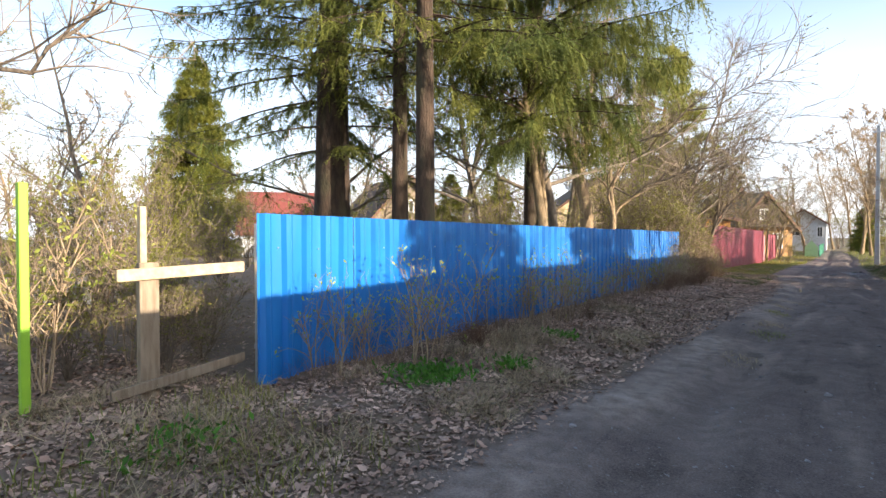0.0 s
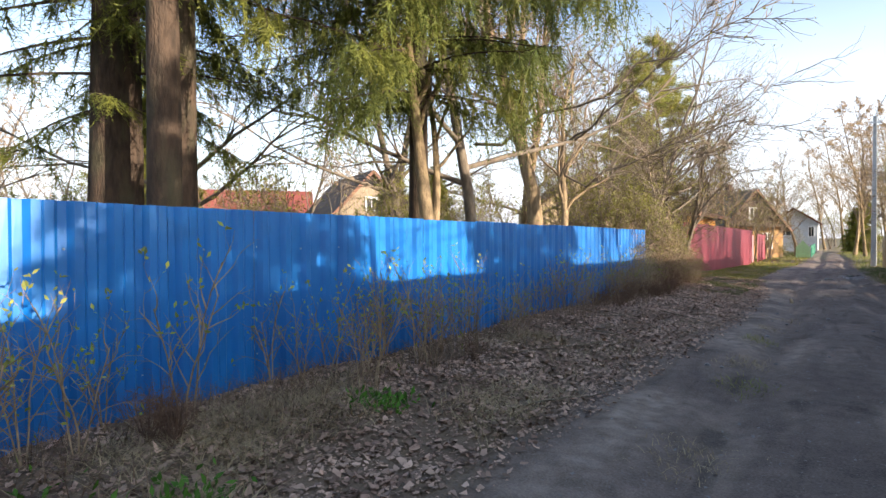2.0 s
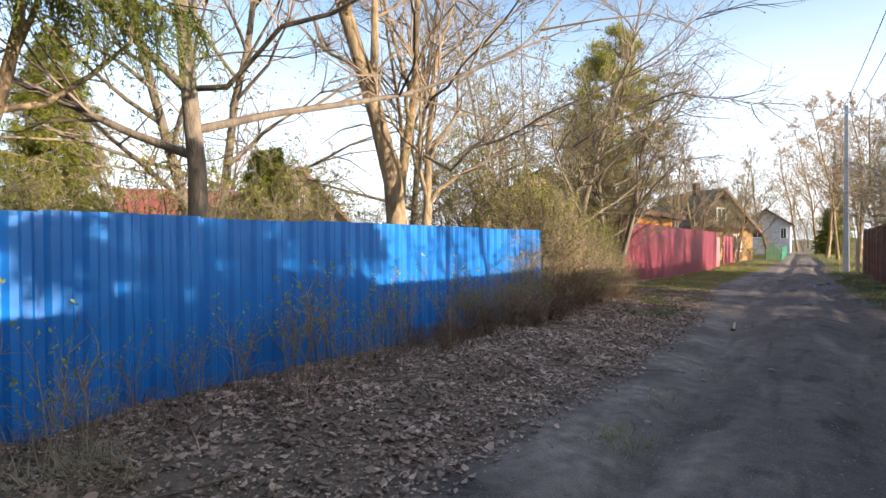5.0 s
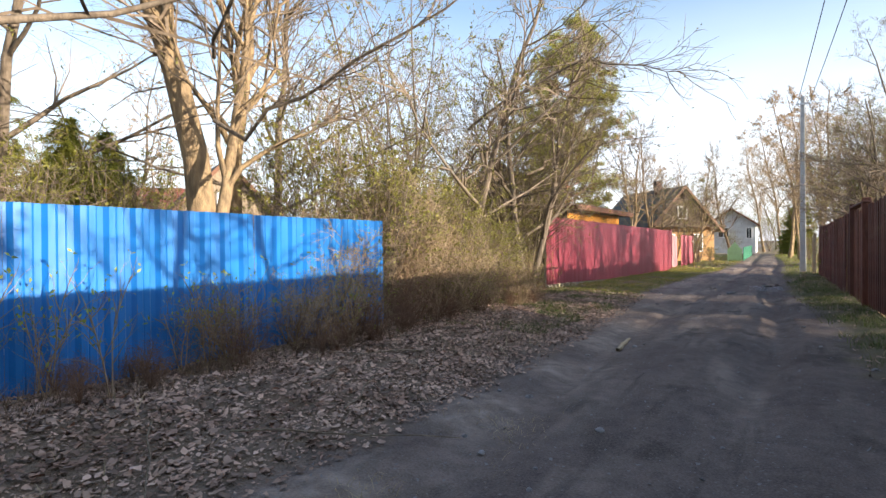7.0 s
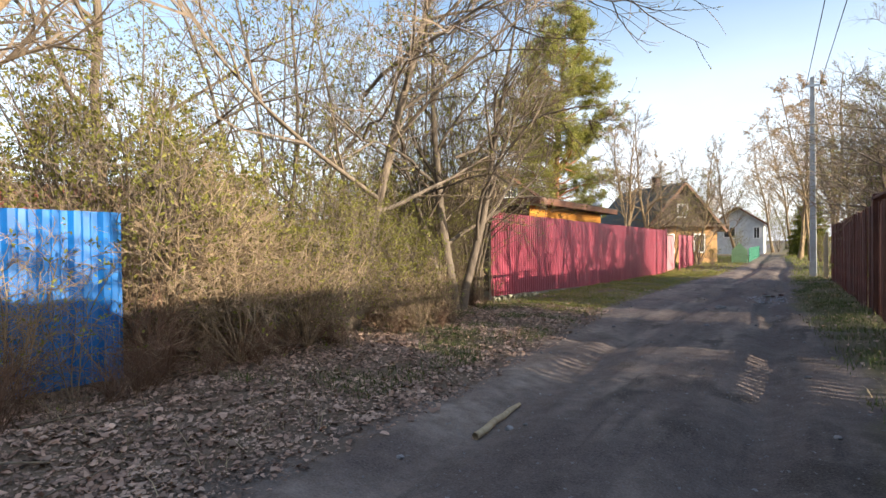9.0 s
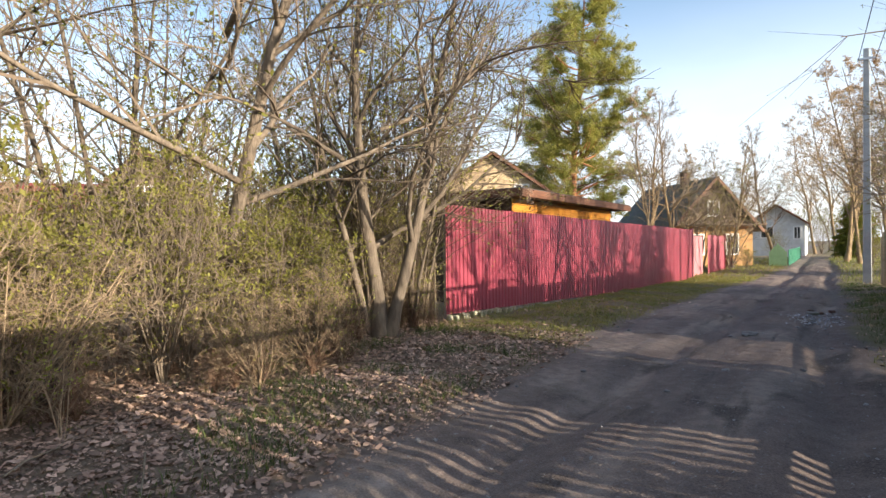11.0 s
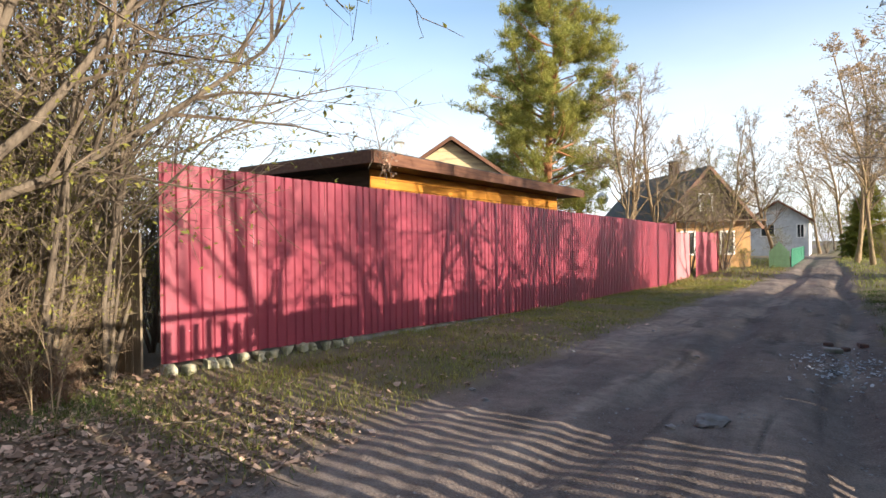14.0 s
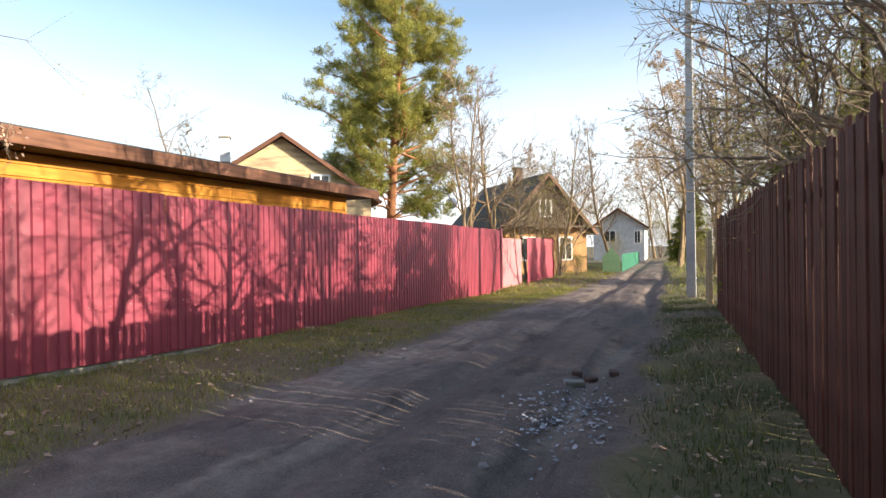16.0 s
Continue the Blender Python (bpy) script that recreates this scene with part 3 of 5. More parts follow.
    if leaf and leaves and LP:
        rn = np.random.RandomState(seed)
        P = np.array([tuple(q) for q in LP])[rn.randint(0, len(LP), leaves)] + rn.normal(0, 0.015, (leaves, 3))
        v, f = blades(rn, P, leaf_size, 0.45, 0.6)
        tagged(raw("foliage", v, f, leaf, t), kind="stuff")
    return t


def blades(rn, P, size, wide, upward=0.0, spread=0.35):
    """Small pointed leaves at P: quads, bent along the middle."""
    n = len(P)
    d = rn.normal(0, 1, (n, 3))
    d[:, 2] = np.abs(d[:, 2]) * upward * 2 + d[:, 2] * (1 - upward)
    d /= np.linalg.norm(d, axis=1)[:, None]
    s = np.cross(d, rn.normal(0, 1, (n, 3)))
    s /= np.linalg.norm(s, axis=1)[:, None] + 1e-9
    nn = np.cross(d, s)
    L = size * rn.uniform(1 - spread, 1 + spread, (n, 1))
    W = L * wide
    A = P
    B = P + d * L * 0.5 + s * W * 0.5 + nn * W * 0.15
    C = P + d * L
    D = P + d * L * 0.5 - s * W * 0.5 + nn * W * 0.15
    v = np.stack([A, B, C, D], 1).reshape(-1, 3)
    f = np.arange(n * 4).reshape(n, 4)
    return v, f


def sprays(rn, P, D, L, width, per=6, droop=0.4):
    """Feathery conifer shoots: a thin axis with pairs of narrow pointed sprigs along it."""
    n = len(P)
    D = D / (np.linalg.norm(D, axis=1)[:, None] + 1e-9)
    side = np.cross(D, np.array([0, 0, 1.0])) + rn.normal(0, 0.25, (n, 3))
    side /= np.linalg.norm(side, axis=1)[:, None] + 1e-9
    down = np.array([0, 0, -1.0])
    V = [np.stack([P - side * width * 0.16, P + side * width * 0.16, P + D * L[:, None] + down * (droop * L)[:, None]], 1)]
    for k in range(per):
        u = (k + 0.3) / per
        c = P + D * (L * u)[:, None] + down * (droop * (L * u * u))[:, None]
        w = (width * (1 - 0.55 * u) * rn.uniform(0.6, 1.4, n))[:, None]
        for sg in (1, -1):
            dd = D * 0.9 + side * sg * 0.6 + rn.normal(0, 0.3, (n, 3))
            b = D * width * 0.2
            V.append(np.stack([c - b, c + b, c + dd * w * 1.7], 1))
    v = np.stack(V, 1).reshape(-1, 3)
    f = np.arange(len(v)).reshape(-1, 3)
    return v, f


def spruce(label, seed, height, reach, first, r, mat, step=0.42, per_level=6, gap=0.13, hang=0.5, shoot=0.34, bark=SPRUCEBARK, per=5, wide=0.06, bias=None):
    rs = random.Random(seed)
    rn = np.random.RandomState(seed)
    t = thing("spruce", label, "tree")
    V, F = [], []
    seg = 12
    pts = path_of(rs, (0, 0, -0.2), (0, 0, 1), height + 0.2, seg, 0.012, 0.05)
    tube(pts, [r * (1.3 if i == 0 else 1) * (1 - 0.93 * i / seg) + 0.01 for i in range(seg + 1)], 10, V, F)
    raw("trunk", V, F, bark, t, smooth=True)
    BV, BF = [], []
    P, D, LL = [], [], []
    z = first
    while z < height - 0.15:
        u = (z - first) / (height - first)
        L0 = reach * (1 - u) ** 0.8 * min(1, 0.65 + 2.2 * u) + 0.2
        x = min(0.999, (z + 0.2) / (height + 0.2)) * seg
        i = int(x)
        c = pts[i].lerp(pts[i + 1], x - i)
        for k in range(per_level):
            a = rs.uniform(0, 6.283)
            L = L0 * rs.uniform(0.6, 1.15)
            if bias is not None:
                L *= 0.6 + 0.5 * math.cos(a - bias)
            d = Vector((math.cos(a), math.sin(a), 0.25 * u + rs.uniform(-0.15, 0.1)))
            bp = [c.copy()]
            ns_ = 6
            for q in range(ns_):
                d2 = d + Vector((rs.gauss(0, 0.08), rs.gauss(0, 0.08), -0.42 * (q / ns_) * (1 - u) + (0.28 if q > 4 else 0)))
                bp.append(bp[-1] + d2.normalized() * L / ns_)
            tube(bp, [max(0.005, 0.012 + 0.009 * L * (1 - q / ns_) - 0.008) for q in range(ns_ + 1)], 3, BV, BF)
            axes = [(bp, L, 0.12)]
            for _ in range(int(L / 0.55)):
                xq = rs.uniform(0.3, 0.95) * ns_
                iq = int(xq)
                ax = (bp[iq + 1] - bp[iq]).normalized()
                sd = ax.cross(Vector((0, 0, 1))).normalized() * rs.choice((-1, 1))
                L2 = rs.uniform(0.35, 0.8) * min(1.0, 0.3 + 0.3 * L)
                d2 = (ax * rs.uniform(0.4, 1.0) + sd * rs.uniform(0.5, 1.0) + Vector((0, 0, rs.uniform(-0.5, 0.1)))).normalized()
                q2 = path_of(rs, bp[iq].lerp(bp[iq + 1], xq - iq), d2, L2, 3, 0.15, -0.12 * hang)
                tube(q2, [0.006, 0.005, 0.004, 0.003], 3, BV, BF)
                axes.append((q2, L2, 0.05))
            for line, length, begin in axes:
                k_ = len(line) - 1
                m = max(3, int(length / gap))
                for j in range(m):
                    s = begin + (1 - begin) * (j + rs.random()) / m
                    xq = min(0.999, s) * k_
                    iq = int(xq)
                    p = line[iq].lerp(line[iq + 1], xq - iq)
                    ax = (line[iq + 1] - line[iq]).normalized()
                    sd = ax.cross(Vector((0, 0, 1))).normalized()
                    for sg in (1, -1, 0):
                        dd = ax * 0.6 + sd * sg * 0.8 + Vector((rs.gauss(0, 0.25), rs.gauss(0, 0.25), -hang * rs.uniform(0.1, 1.5)))
                        P.append(p)
                        D.append(dd)
                        LL.append(shoot * rs.uniform(0.35, 1.25))
        z += step * rs.uniform(0.8, 1.2)
    tagged(raw("branchwork", BV, BF, bark, t), kind="stuff")
    v, f = sprays(rn, np.array([tuple(q) for q in P]), np.array([tuple(q) for q in D]), np.array(LL), wide, per)
    tagged(raw("crown", v, f, mat, t), kind="stuff")
    return t


def pine(label, seed, height, reach, first, r):
    rs = random.Random(seed)
    rn = np.random.RandomState(seed)
    t = thing("pine", label, "tree")
    V, F = [], []
    seg = 12
    pts = path_of(rs, (0, 0, -0.2), (0, 0, 1), height + 0.2, seg, 0.02, 0.05)
    tube(pts, [r * (1.3 if i == 0 else 1) * (1 - 0.9 * i / seg) + 0.01 for i in range(seg + 1)], 10, V, F)
    raw("trunk", V, F, PINEBARK, t, smooth=True)
    BV, BF, P = [], [], []
    z = first
    while z < height:
        u = (z - first) / (height - first)
        L0 = reach * (1 - u) ** 0.6 * min(1.0, 0.7 + 1.4 * u) + 0.3
        x = min(0.999, (z + 0.2) / (height + 0.2)) * seg
        i = int(x)
        c = pts[i].lerp(pts[i + 1], x - i)
        for k in range(4):
            a = rs.uniform(0, 6.283)
            L = L0 * rs.uniform(0.55, 1.15)
            lp = path_of(rs, c, (math.cos(a), math.sin(a), 0.2), L, 6, 0.13, 0.04)
            tube(lp, [max(0.008, 0.014 * L * (1 - 0.8 * q / 6)) for q in range(7)], 4, BV, BF)
            for _ in range(int(5 + L * 4)):
                xq = rs.uniform(0.3, 0.999) * 6
                iq = int(xq)
                p = lp[iq].lerp(lp[iq + 1], xq - iq)
                sp = path_of(rs, p, aside(rs, (lp[iq + 1] - lp[iq]).normalized(), 0.8), rs.uniform(0.3, 0.9), 2, 0.2, 0.12)
                tube(sp, [0.008, 0.006, 0.004], 3, BV, BF)
                P += [sp[1], sp[2], sp[1].lerp(sp[2], 0.5)]
        z += rs.uniform(0.35, 0.6)
    tagged(raw("branchwork", BV, BF, PINEBARK, t), kind="stuff")
    P = np.array([tuple(q) for q in P])
    P = np.repeat(P, 20, axis=0) + rn.normal(0, 0.08, (len(P) * 20, 3))
    v, f = blades(rn, P, 0.3, 0.1, 0.55)
    tagged(raw("crown", v, f, PINENEEDLE, t), kind="stuff")
    return t


def place(t, x, y, rz=0, s=1.0, lean=(0, 0), z=None):
    t.matrix_world = pose(x, y, g1(x, y) if z is None else z, lean[0], lean[1], rz) @ Matrix.Scale(s, 4)
    return t


def again(t, x, y, rz=0, s=1.0, lean=(0, 0), label=""):
    o = copy_thing(t, pose(x, y, g1(x, y), lean[0], lean[1], rz) @ Matrix.Scale(s, 4))
    o.scale = (s, s, s)
    return tagged(o, label)


# ---- conifers ----
sp1 = place(spruce("tall dark spruce with a thick trunk and hanging sprays", 21, 15, 3.0, 2.8, 0.34, NEEDLE, gap=0.19, per=9, wide=0.05), -7.28, 6.98)
sp2 = place(spruce("slender spruce with a bare lower trunk", 22, 14, 3.0, 3.9, 0.14, NEEDLE, hang=0.9, gap=0.2, per_level=6, per=8, wide=0.046), -4.55, 6.06)
sp3 = place(spruce("spruce with dense drooping branches over the blue fence", 23, 13, 3.7, 3.2, 0.15, NEEDLE, step=0.34, per_level=10, gap=0.12, hang=1.5, shoot=0.5, per=11, wide=0.05, bias=-0.7), -4.88, 9.86)
again(sp2, -5.65, 6.9, 140, 0.97)
cone = place(spruce("full conical yellow-green spruce standing alone", 24, 17, 5.3, 0.8, 0.25, GOLDNEEDLE, step=0.5, per_level=11, gap=0.5, shoot=0.85, per=6, wide=0.17), -45, 27.5)
p1 = place(pine("tall scots pine with an orange trunk and open crown", 31, 19, 6.6, 3.4, 0.34), -15.2, 59.0, 0, 1.06)

# ---- deciduous trees ----
maple = place(bare_tree("bare_tree", "tall leafless maple with a pale sunlit trunk", 41, 13, 0.23, lean=0.04, limbs=13, sub=10, twigs=6, first=0.26, spread=0.62, limb_len=0.5, bark=PALEBARK, leaf=BUD, leaves=2500, ends=3), -6.3, 16.95, 60)
alder = place(bare_tree("bare_tree", "slim leafless grey-brown tree behind the fence", 42, 11, 0.12, limbs=18, sub=9, twigs=5, first=0.18, spread=1.1, limb_len=0.45, leaf=BUD, leaves=2000, ends=1), -5.2, 11.95, 180)
twin = place(bare_tree("bare_tree", "pale split twin-trunked tree leaning over the fence", 48, 8, 0.12, stems=2, lean=0.13, limbs=8, sub=7, twigs=5, first=0.45, bark=PALEBARK, leaf=BUD, leaves=900), -4.3, 9.6, 90)
multi = place(bare_tree("bare_tree", "many-stemmed leafless tree with a pale sunlit stem", 43, 9, 0.12, stems=3, lean=0.3, limbs=13, sub=9, twigs=5, first=0.2, limb_len=0.36, leaf=BUD, leaves=3000, ends=1, spread=1.0), -4.72, 25.3, 180)
birch = place(bare_tree("birch", "leafless birch with fine orange-tinted twigs", 44, 15, 0.14, limbs=26, sub=8, twigs=5, first=0.22, spread=0.65, lift=0.02, bark=PALEBARK, leaf=CATKIN, leaves=14000, leaf_size=0.075, limb_len=0.32, ends=0), -7.7, 53.3, 0, 0.74)
clump = place(bare_tree("bare_tree", "clump of thin upright leafless stems", 49, 8.5, 0.05, stems=6, lean=0.3, limbs=9, sub=4, twigs=4, first=0.25, leaf=BUD, leaves=3500, leaf_size=0.07, spread=0.9, ends=1, trunk_name="stem"), -6.6, 22.2)
bush_a = place(bare_tree("bush", "dense leafless bush with small yellow-green buds", 45, 2.9, 0.02, stems=13, lean=0.6, limbs=7, sub=3, twigs=2, first=0.12, leaf=BUD, leaves=3200, leaf_size=0.06, ends=0, trunk_name="stem"), -4.7, 19.3)
bush_b = place(bare_tree("bush", "tangled thin-stemmed bush in bud", 46, 4.0, 0.022, stems=12, lean=0.4, limbs=8, sub=3, twigs=2, first=0.15, leaf=BUD, leaves=3000, leaf_size=0.06, ends=0, trunk_name="stem"), -7.0, 23.4)
weed = place(bare_tree("shrub", "thin leafless sapling with opening buds by the fence", 47, 1.35, 0.005, stems=3, lean=0.16, limbs=7, sub=1, twigs=1, first=0.35, limb_len=0.16, leaf=SPROUT, leaves=60, leaf_size=0.045, twig=TANTWIG, bark=TANTWIG, trunk_name="stem", twig_r=0.0015, ends=0), -3.5, 5.6)
brush = place(bare_tree("shrub", "low tangle of reddish-brown dry stems", 50, 0.95, 0.005, stems=9, lean=0.9, limbs=6, sub=3, twigs=2, first=0.1, twig=REDTWIG, bark=REDTWIG, trunk_name="stem", twig_r=0.0022, ends=0, lift=-0.03), -3.7, 18.2)
far_tree = place(bare_tree("bare_tree", "distant leafless tree with a brown twiggy crown", 51, 12, 0.12, limbs=14, sub=5, twigs=2, first=0.2, leaf=CATKIN, leaves=2500, leaf_size=0.09, twig_r=0.012, ends=0), -30, 60)

mid_tree = place(bare_tree("bare_tree", "leafless tree with a pale trunk and dense twiggy crown", 53, 10.5, 0.13, limbs=18, sub=8, twigs=4, first=0.2, spread=0.8, limb_len=0.42, bark=PALEBARK, leaf=CATKIN, leaves=500, leaf_size=0.05, twig_r=0.007, ends=1), -7.0, 55.8)


def arm(tree, pts, r, seed, twigs=26):
    """A long limb with fine twigs, reaching out of a tree along pts."""
    rs = random.Random(seed)
    inv = tree.matrix_basis.inverted()
    line = [Vector(p) for p in pts]
    fine = []
    for a, b in zip(line, line[1:]):
        for k in range(5):
            fine.append(a.lerp(b, k / 5) + Vector((rs.gauss(0, 0.07), rs.gauss(0, 0.07), rs.gauss(0, 0.06) - 0.12 * math.sin(math.pi * k / 5) * 0.5)))
    fine.append(line[-1])
    n = len(fine)
    V, F, TV, TF, tips = [], [], [], [], []
    tube(fine, [0.8 * r * (1 - 0.88 * i / (n - 1)) for i in range(n)], 6, V, F)
    for _ in range(twigs):
        i = min(n - 2, int(rs.uniform(0.15, 1.0) * (n - 1)))
        d = aside(rs, (fine[i + 1] - fine[i]).normalized(), rs.uniform(0.5, 0.95))
        q = path_of(rs, fine[i].lerp(fine[i + 1], rs.random()), d, rs.uniform(0.5, 1.5), 4, 0.2, 0.05)
        tube(q, [0.011, 0.009, 0.007, 0.005, 0.003], 3, TV, TF)
        for _ in range(7):
            j = rs.randint(0, 3)
            q2 = path_of(rs, q[j].lerp(q[j + 1], rs.random()), aside(rs, (q[j + 1] - q[j]).normalized(), 0.7), rs.uniform(0.15, 0.6), 2, 0.2, 0.06)
            tube(q2, [0.005, 0.004, 0.002], 3, TV, TF)
            tips += [q2[1], q2[2]]
    raw("limb", [inv @ v for v in V], F, BARK, tree, smooth=True)
    tagged(raw("twig_spray", [inv @ v for v in TV], TF, TWIG, tree), kind="stuff")
    rn = np.random.RandomState(seed)
    P = np.array([tuple(inv @ q) for q in tips])
    v, f = blades(rn, P[rn.randint(0, len(P), 260)], 0.05, 0.45, 0.6)
    tagged(raw("foliage", v, f, BUD, tree), kind="stuff")


R = random.Random(5)
# out-of-view tree added to throw branch shadows on the red fence
again(maple, 8.5, 29.0, 130, 0.6, label="unseen leafless tree added for branch shadows on the red fence")
again(maple, 4.9, 35.2, 250, 0.55, label="leafless tree hanging over the brown fence")
again(maple, -7.35, 18.45, 200, 0.72, (0, 6))
slim = again(maple, -5.4, 16.3, 310, 0.5, (0, -4), label="slim pale leafless tree behind the blue fence")
arm(slim, ((-5.35, 16.3, 2.7), (-3.2, 16.6, 3.3), (-0.7, 17.0, 4.7)), 0.04, 71)
arm(slim, ((-5.4, 16.3, 3.6), (-3.4, 15.6, 4.6), (-1.6, 15.2, 6.0)), 0.035, 72)
reach = again(alder, -5.2, 22.9, 40, 0.85, label="grey leafless tree reaching over the lane from the thicket")
arm(reach, ((-5.15, 22.9, 3.9), (-2.8, 22.9, 5.0), (-0.5, 22.9, 4.4)), 0.05, 73, 34)
arm(reach, ((-5.15, 22.9, 3.0), (-3.6, 22.0, 3.9), (-2.2, 21.4, 4.1)), 0.035, 74)
# bare trees added out of view to dapple the light on the blue fence
for x, y, s in ((6.6, 8.3, 0.55), (6.2, 16.6, 0.6), (7.0, 11.6, 0.7), (6.4, 18.6, 0.55)):
    again(alder, x, y, R.uniform(0, 360), s, label="unseen leafless tree added to dapple the blue fence")
garden_tree = again(maple, -6.3, 0.3, 20, 0.5, label="pale-barked leafless tree in the garden")
arm(garden_tree, ((-6.25, 0.3, 1.7), (-4.95, 1.45, 2.5), (-4.45, 2.2, 3.3)), 0.05, 79, 16)
# (6.0, 14.6) is added out of view to half-shade the blue fence
for x, y, s in ((-8.4, 14.2, 0.9), (-9.5, 9.5, 0.8), (-10.5, 16, 1.0), (-9, 27, 0.8), (-8.6, 20.5, 0.9), (-11.8, 40.5, 0.62), (4.9, 25.0, 0.6), (6.0, 14.6, 0.6), (5.5, 35.0, 0.8), (4.0, 31.6, 0.75), (-13, 5.5, 0.6)):
    again(alder, x, y, R.uniform(0, 360), s)
for x, y, s in ((5.0, 46.5, 0.9), (3.9, 52.0, 1.0), (-8.77, 54.8, 0.95), (-4.9, 60.5, 0.85), (-3.0, 70.0, 1.0), (-6.5, 74.0, 1.0), (1.9, 74.0, 1.1), (-10.3, 38.6, 0.45), (-5.5, 58.8, 0.62), (-6.6, 57.2, 0.7)):
    again(mid_tree, x, y, R.uniform(0, 360), s)
arm(alder, ((-5.15, 11.95, 2.9), (-3.0, 12.1, 3.6), (-0.6, 12.5, 4.7)), 0.04, 75, 30)
arm(alder, ((-5.15, 11.95, 3.6), (-5.6, 10.4, 4.1), (-6.4, 8.8, 4.2)), 0.035, 76)
arm(multi, ((-4.7, 25.3, 3.0), (-3.6, 26.2, 3.9), (-2.6, 27.6, 3.9)), 0.045, 77, 34)
arm(multi, ((-4.7, 25.3, 3.6), (-4.2, 26.8, 4.6), (-3.8, 28.4, 4.9)), 0.04, 78, 34)
# (5.6, 30.6) is added out of view to shadow the red fence
for x, y, s in ((3.5, 33.6, 0.85), (5.6, 30.6, 0.8), (4.2, 36.5, 0.9)):
    again(multi, x, y, R.uniform(0, 360), s)
for x, y, s in ((-5.65, 26.75, 0.36), (-6.2, 26.5, 0.45), (-5.85, 25.95, 0.4), (-6.5, 26.95, 0.4), (-5.6, 55.6, 0.8), (-4.4, 58.2, 0.8), (-7.9, 24.2, 0.9), (-6.1, 19.8, 0.6), (-6.3, 26.4, 0.75), (4.3, 43.5, 0.9), (3.8, 48.5, 0.9), (4.6, 39.5, 0.8), (-13.5, 2.5, 0.5), (-11.5, 3.0, 0.55)):
    again(clump, x, y, R.uniform(0, 360), s)
for x, y, s in ((1.7, 70, 0.95), (2.4, 66, 0.9), (1.2, 84, 1.0), (-0.8, 100, 1.1), (3.4, 60, 0.8), (3.8, 68, 0.9), (4.8, 76, 1.0), (-7, 80, 0.7), (-12, 86, 0.8), (-40, 13, 0.75), (-9.5, 70, 0.6)):
    again(birch, x, y, R.uniform(0, 360), s)
for i in range(16):
    y = 20.8 + 4.4 * R.random()
    again(R.choice((bush_a, bush_b)), -6.5 - 2.6 * R.random(), y, R.uniform(0, 360), R.uniform(0.45, 0.7))
for x, y, s in ((-4.4, 18.7, 0.75), (-5.3, 18.4, 0.9), (-4.9, 20.0, 0.85), (-5.8, 20.6, 0.9), (-6.6, 18.9, 1.0), (-6.2, 24.8, 1.0), (-6.9, 26.6, 0.9), (-7.3, 26.9, 0.7), (-6.4, 28.0, 0.8), (-7.4, 28.6, 0.9), (-8.3, 27.8, 1.0), (-5.45, 26.95, 0.36), (-6.0, 26.9, 0.4), (-6.6, 25.6, 1.0), (-7.9, 26.4, 0.9)):
    again(R.choice((bush_a, bush_b)), x, y, R.uniform(0, 360), s)
# bushes at (4.3, 22.2) and (4.4, 21.2) are unseen, added to block sun
for x, y, s in ((-5.3, 2.9, 0.45), (-6.6, 2.9, 0.6), (-7.5, 1.2, 0.6), (-8.5, 4.5, 0.7), (-10, 2.2, 0.7), (-7.0, 9.0, 0.7), (-9, 8, 0.8), (-7.5, 13, 0.8), (-9, 15, 0.8), (-12, 8, 0.8), (-14, 14, 0.9), (-12, 20, 0.9), (-16, 6, 0.9), (-17, 11, 0.9), (-20, 8, 1.0), (-6.4, 14.5, 0.7), (-6.0, 11.0, 0.65), (-8.2, 16.6, 0.8), (-10, 18, 0.9), (3.6, 25.0, 0.65), (4.3, 22.2, 0.6), (4.4, 21.2, 0.6), (3.6, 19.5, 0.9), (4.0, 44, 0.9), (-8.9, 29.5, 0.6), (-4.95, 2.75, 0.3), (-5.6, 2.2, 0.35), (-3.7, 59.6, 0.5), (-4.3, 58.9, 0.55), (-5.2, 59.8, 0.8), (-0.2, 101, 1.5), (-2.5, 104, 1.6), (1.6, 98, 1.5), (3.2, 103, 1.7), (-3.4, 79, 0.7), (2.9, 63, 0.8), (-15, 26, 0.9), (-18, 22, 1.0), (-22, 16, 1.0), (-13, 11, 0.8), (-11, 5.5, 0.5), (-14, 4.0, 0.7), (-17, 3.5, 0.8), (-20, 13, 0.9), (-24, 6, 1.0), (-9.2, 3.0, 0.5), (-25, 11, 1.0)):
    again(R.choice((bush_a, bush_b)), x, y, R.uniform(0, 360), s)
tangle = place(bare_tree("bush", "arching tangle of tan leafless stems at the fence end", 52, 2.3, 0.012, stems=14, lean=0.95, limbs=8, sub=4, twigs=3, first=0.1, twig=TANTWIG, bark=TANTWIG, leaf=BUD, leaves=500, leaf_size=0.05, trunk_name="stem", twig_r=0.003, ends=1, lift=-0.05), -4.3, 18.7)
for x, y, s in ((-3.75, 19.2, 0.75), (-4.6, 19.4, 1.0), (-3.9, 20.3, 0.7), (-4.4, 17.4, 0.8), (-3.95, 23.2, 0.55), (-5.2, 26.3, 0.55), (-4.9, 18.4, 0.9), (-3.6, 22.2, 0.45), (-3.75, 17.1, 0.55), (-3.72, 16.1, 0.45), (-3.7, 15.2, 0.42)):
    again(tangle, x, y, R.uniform(0, 360), s)
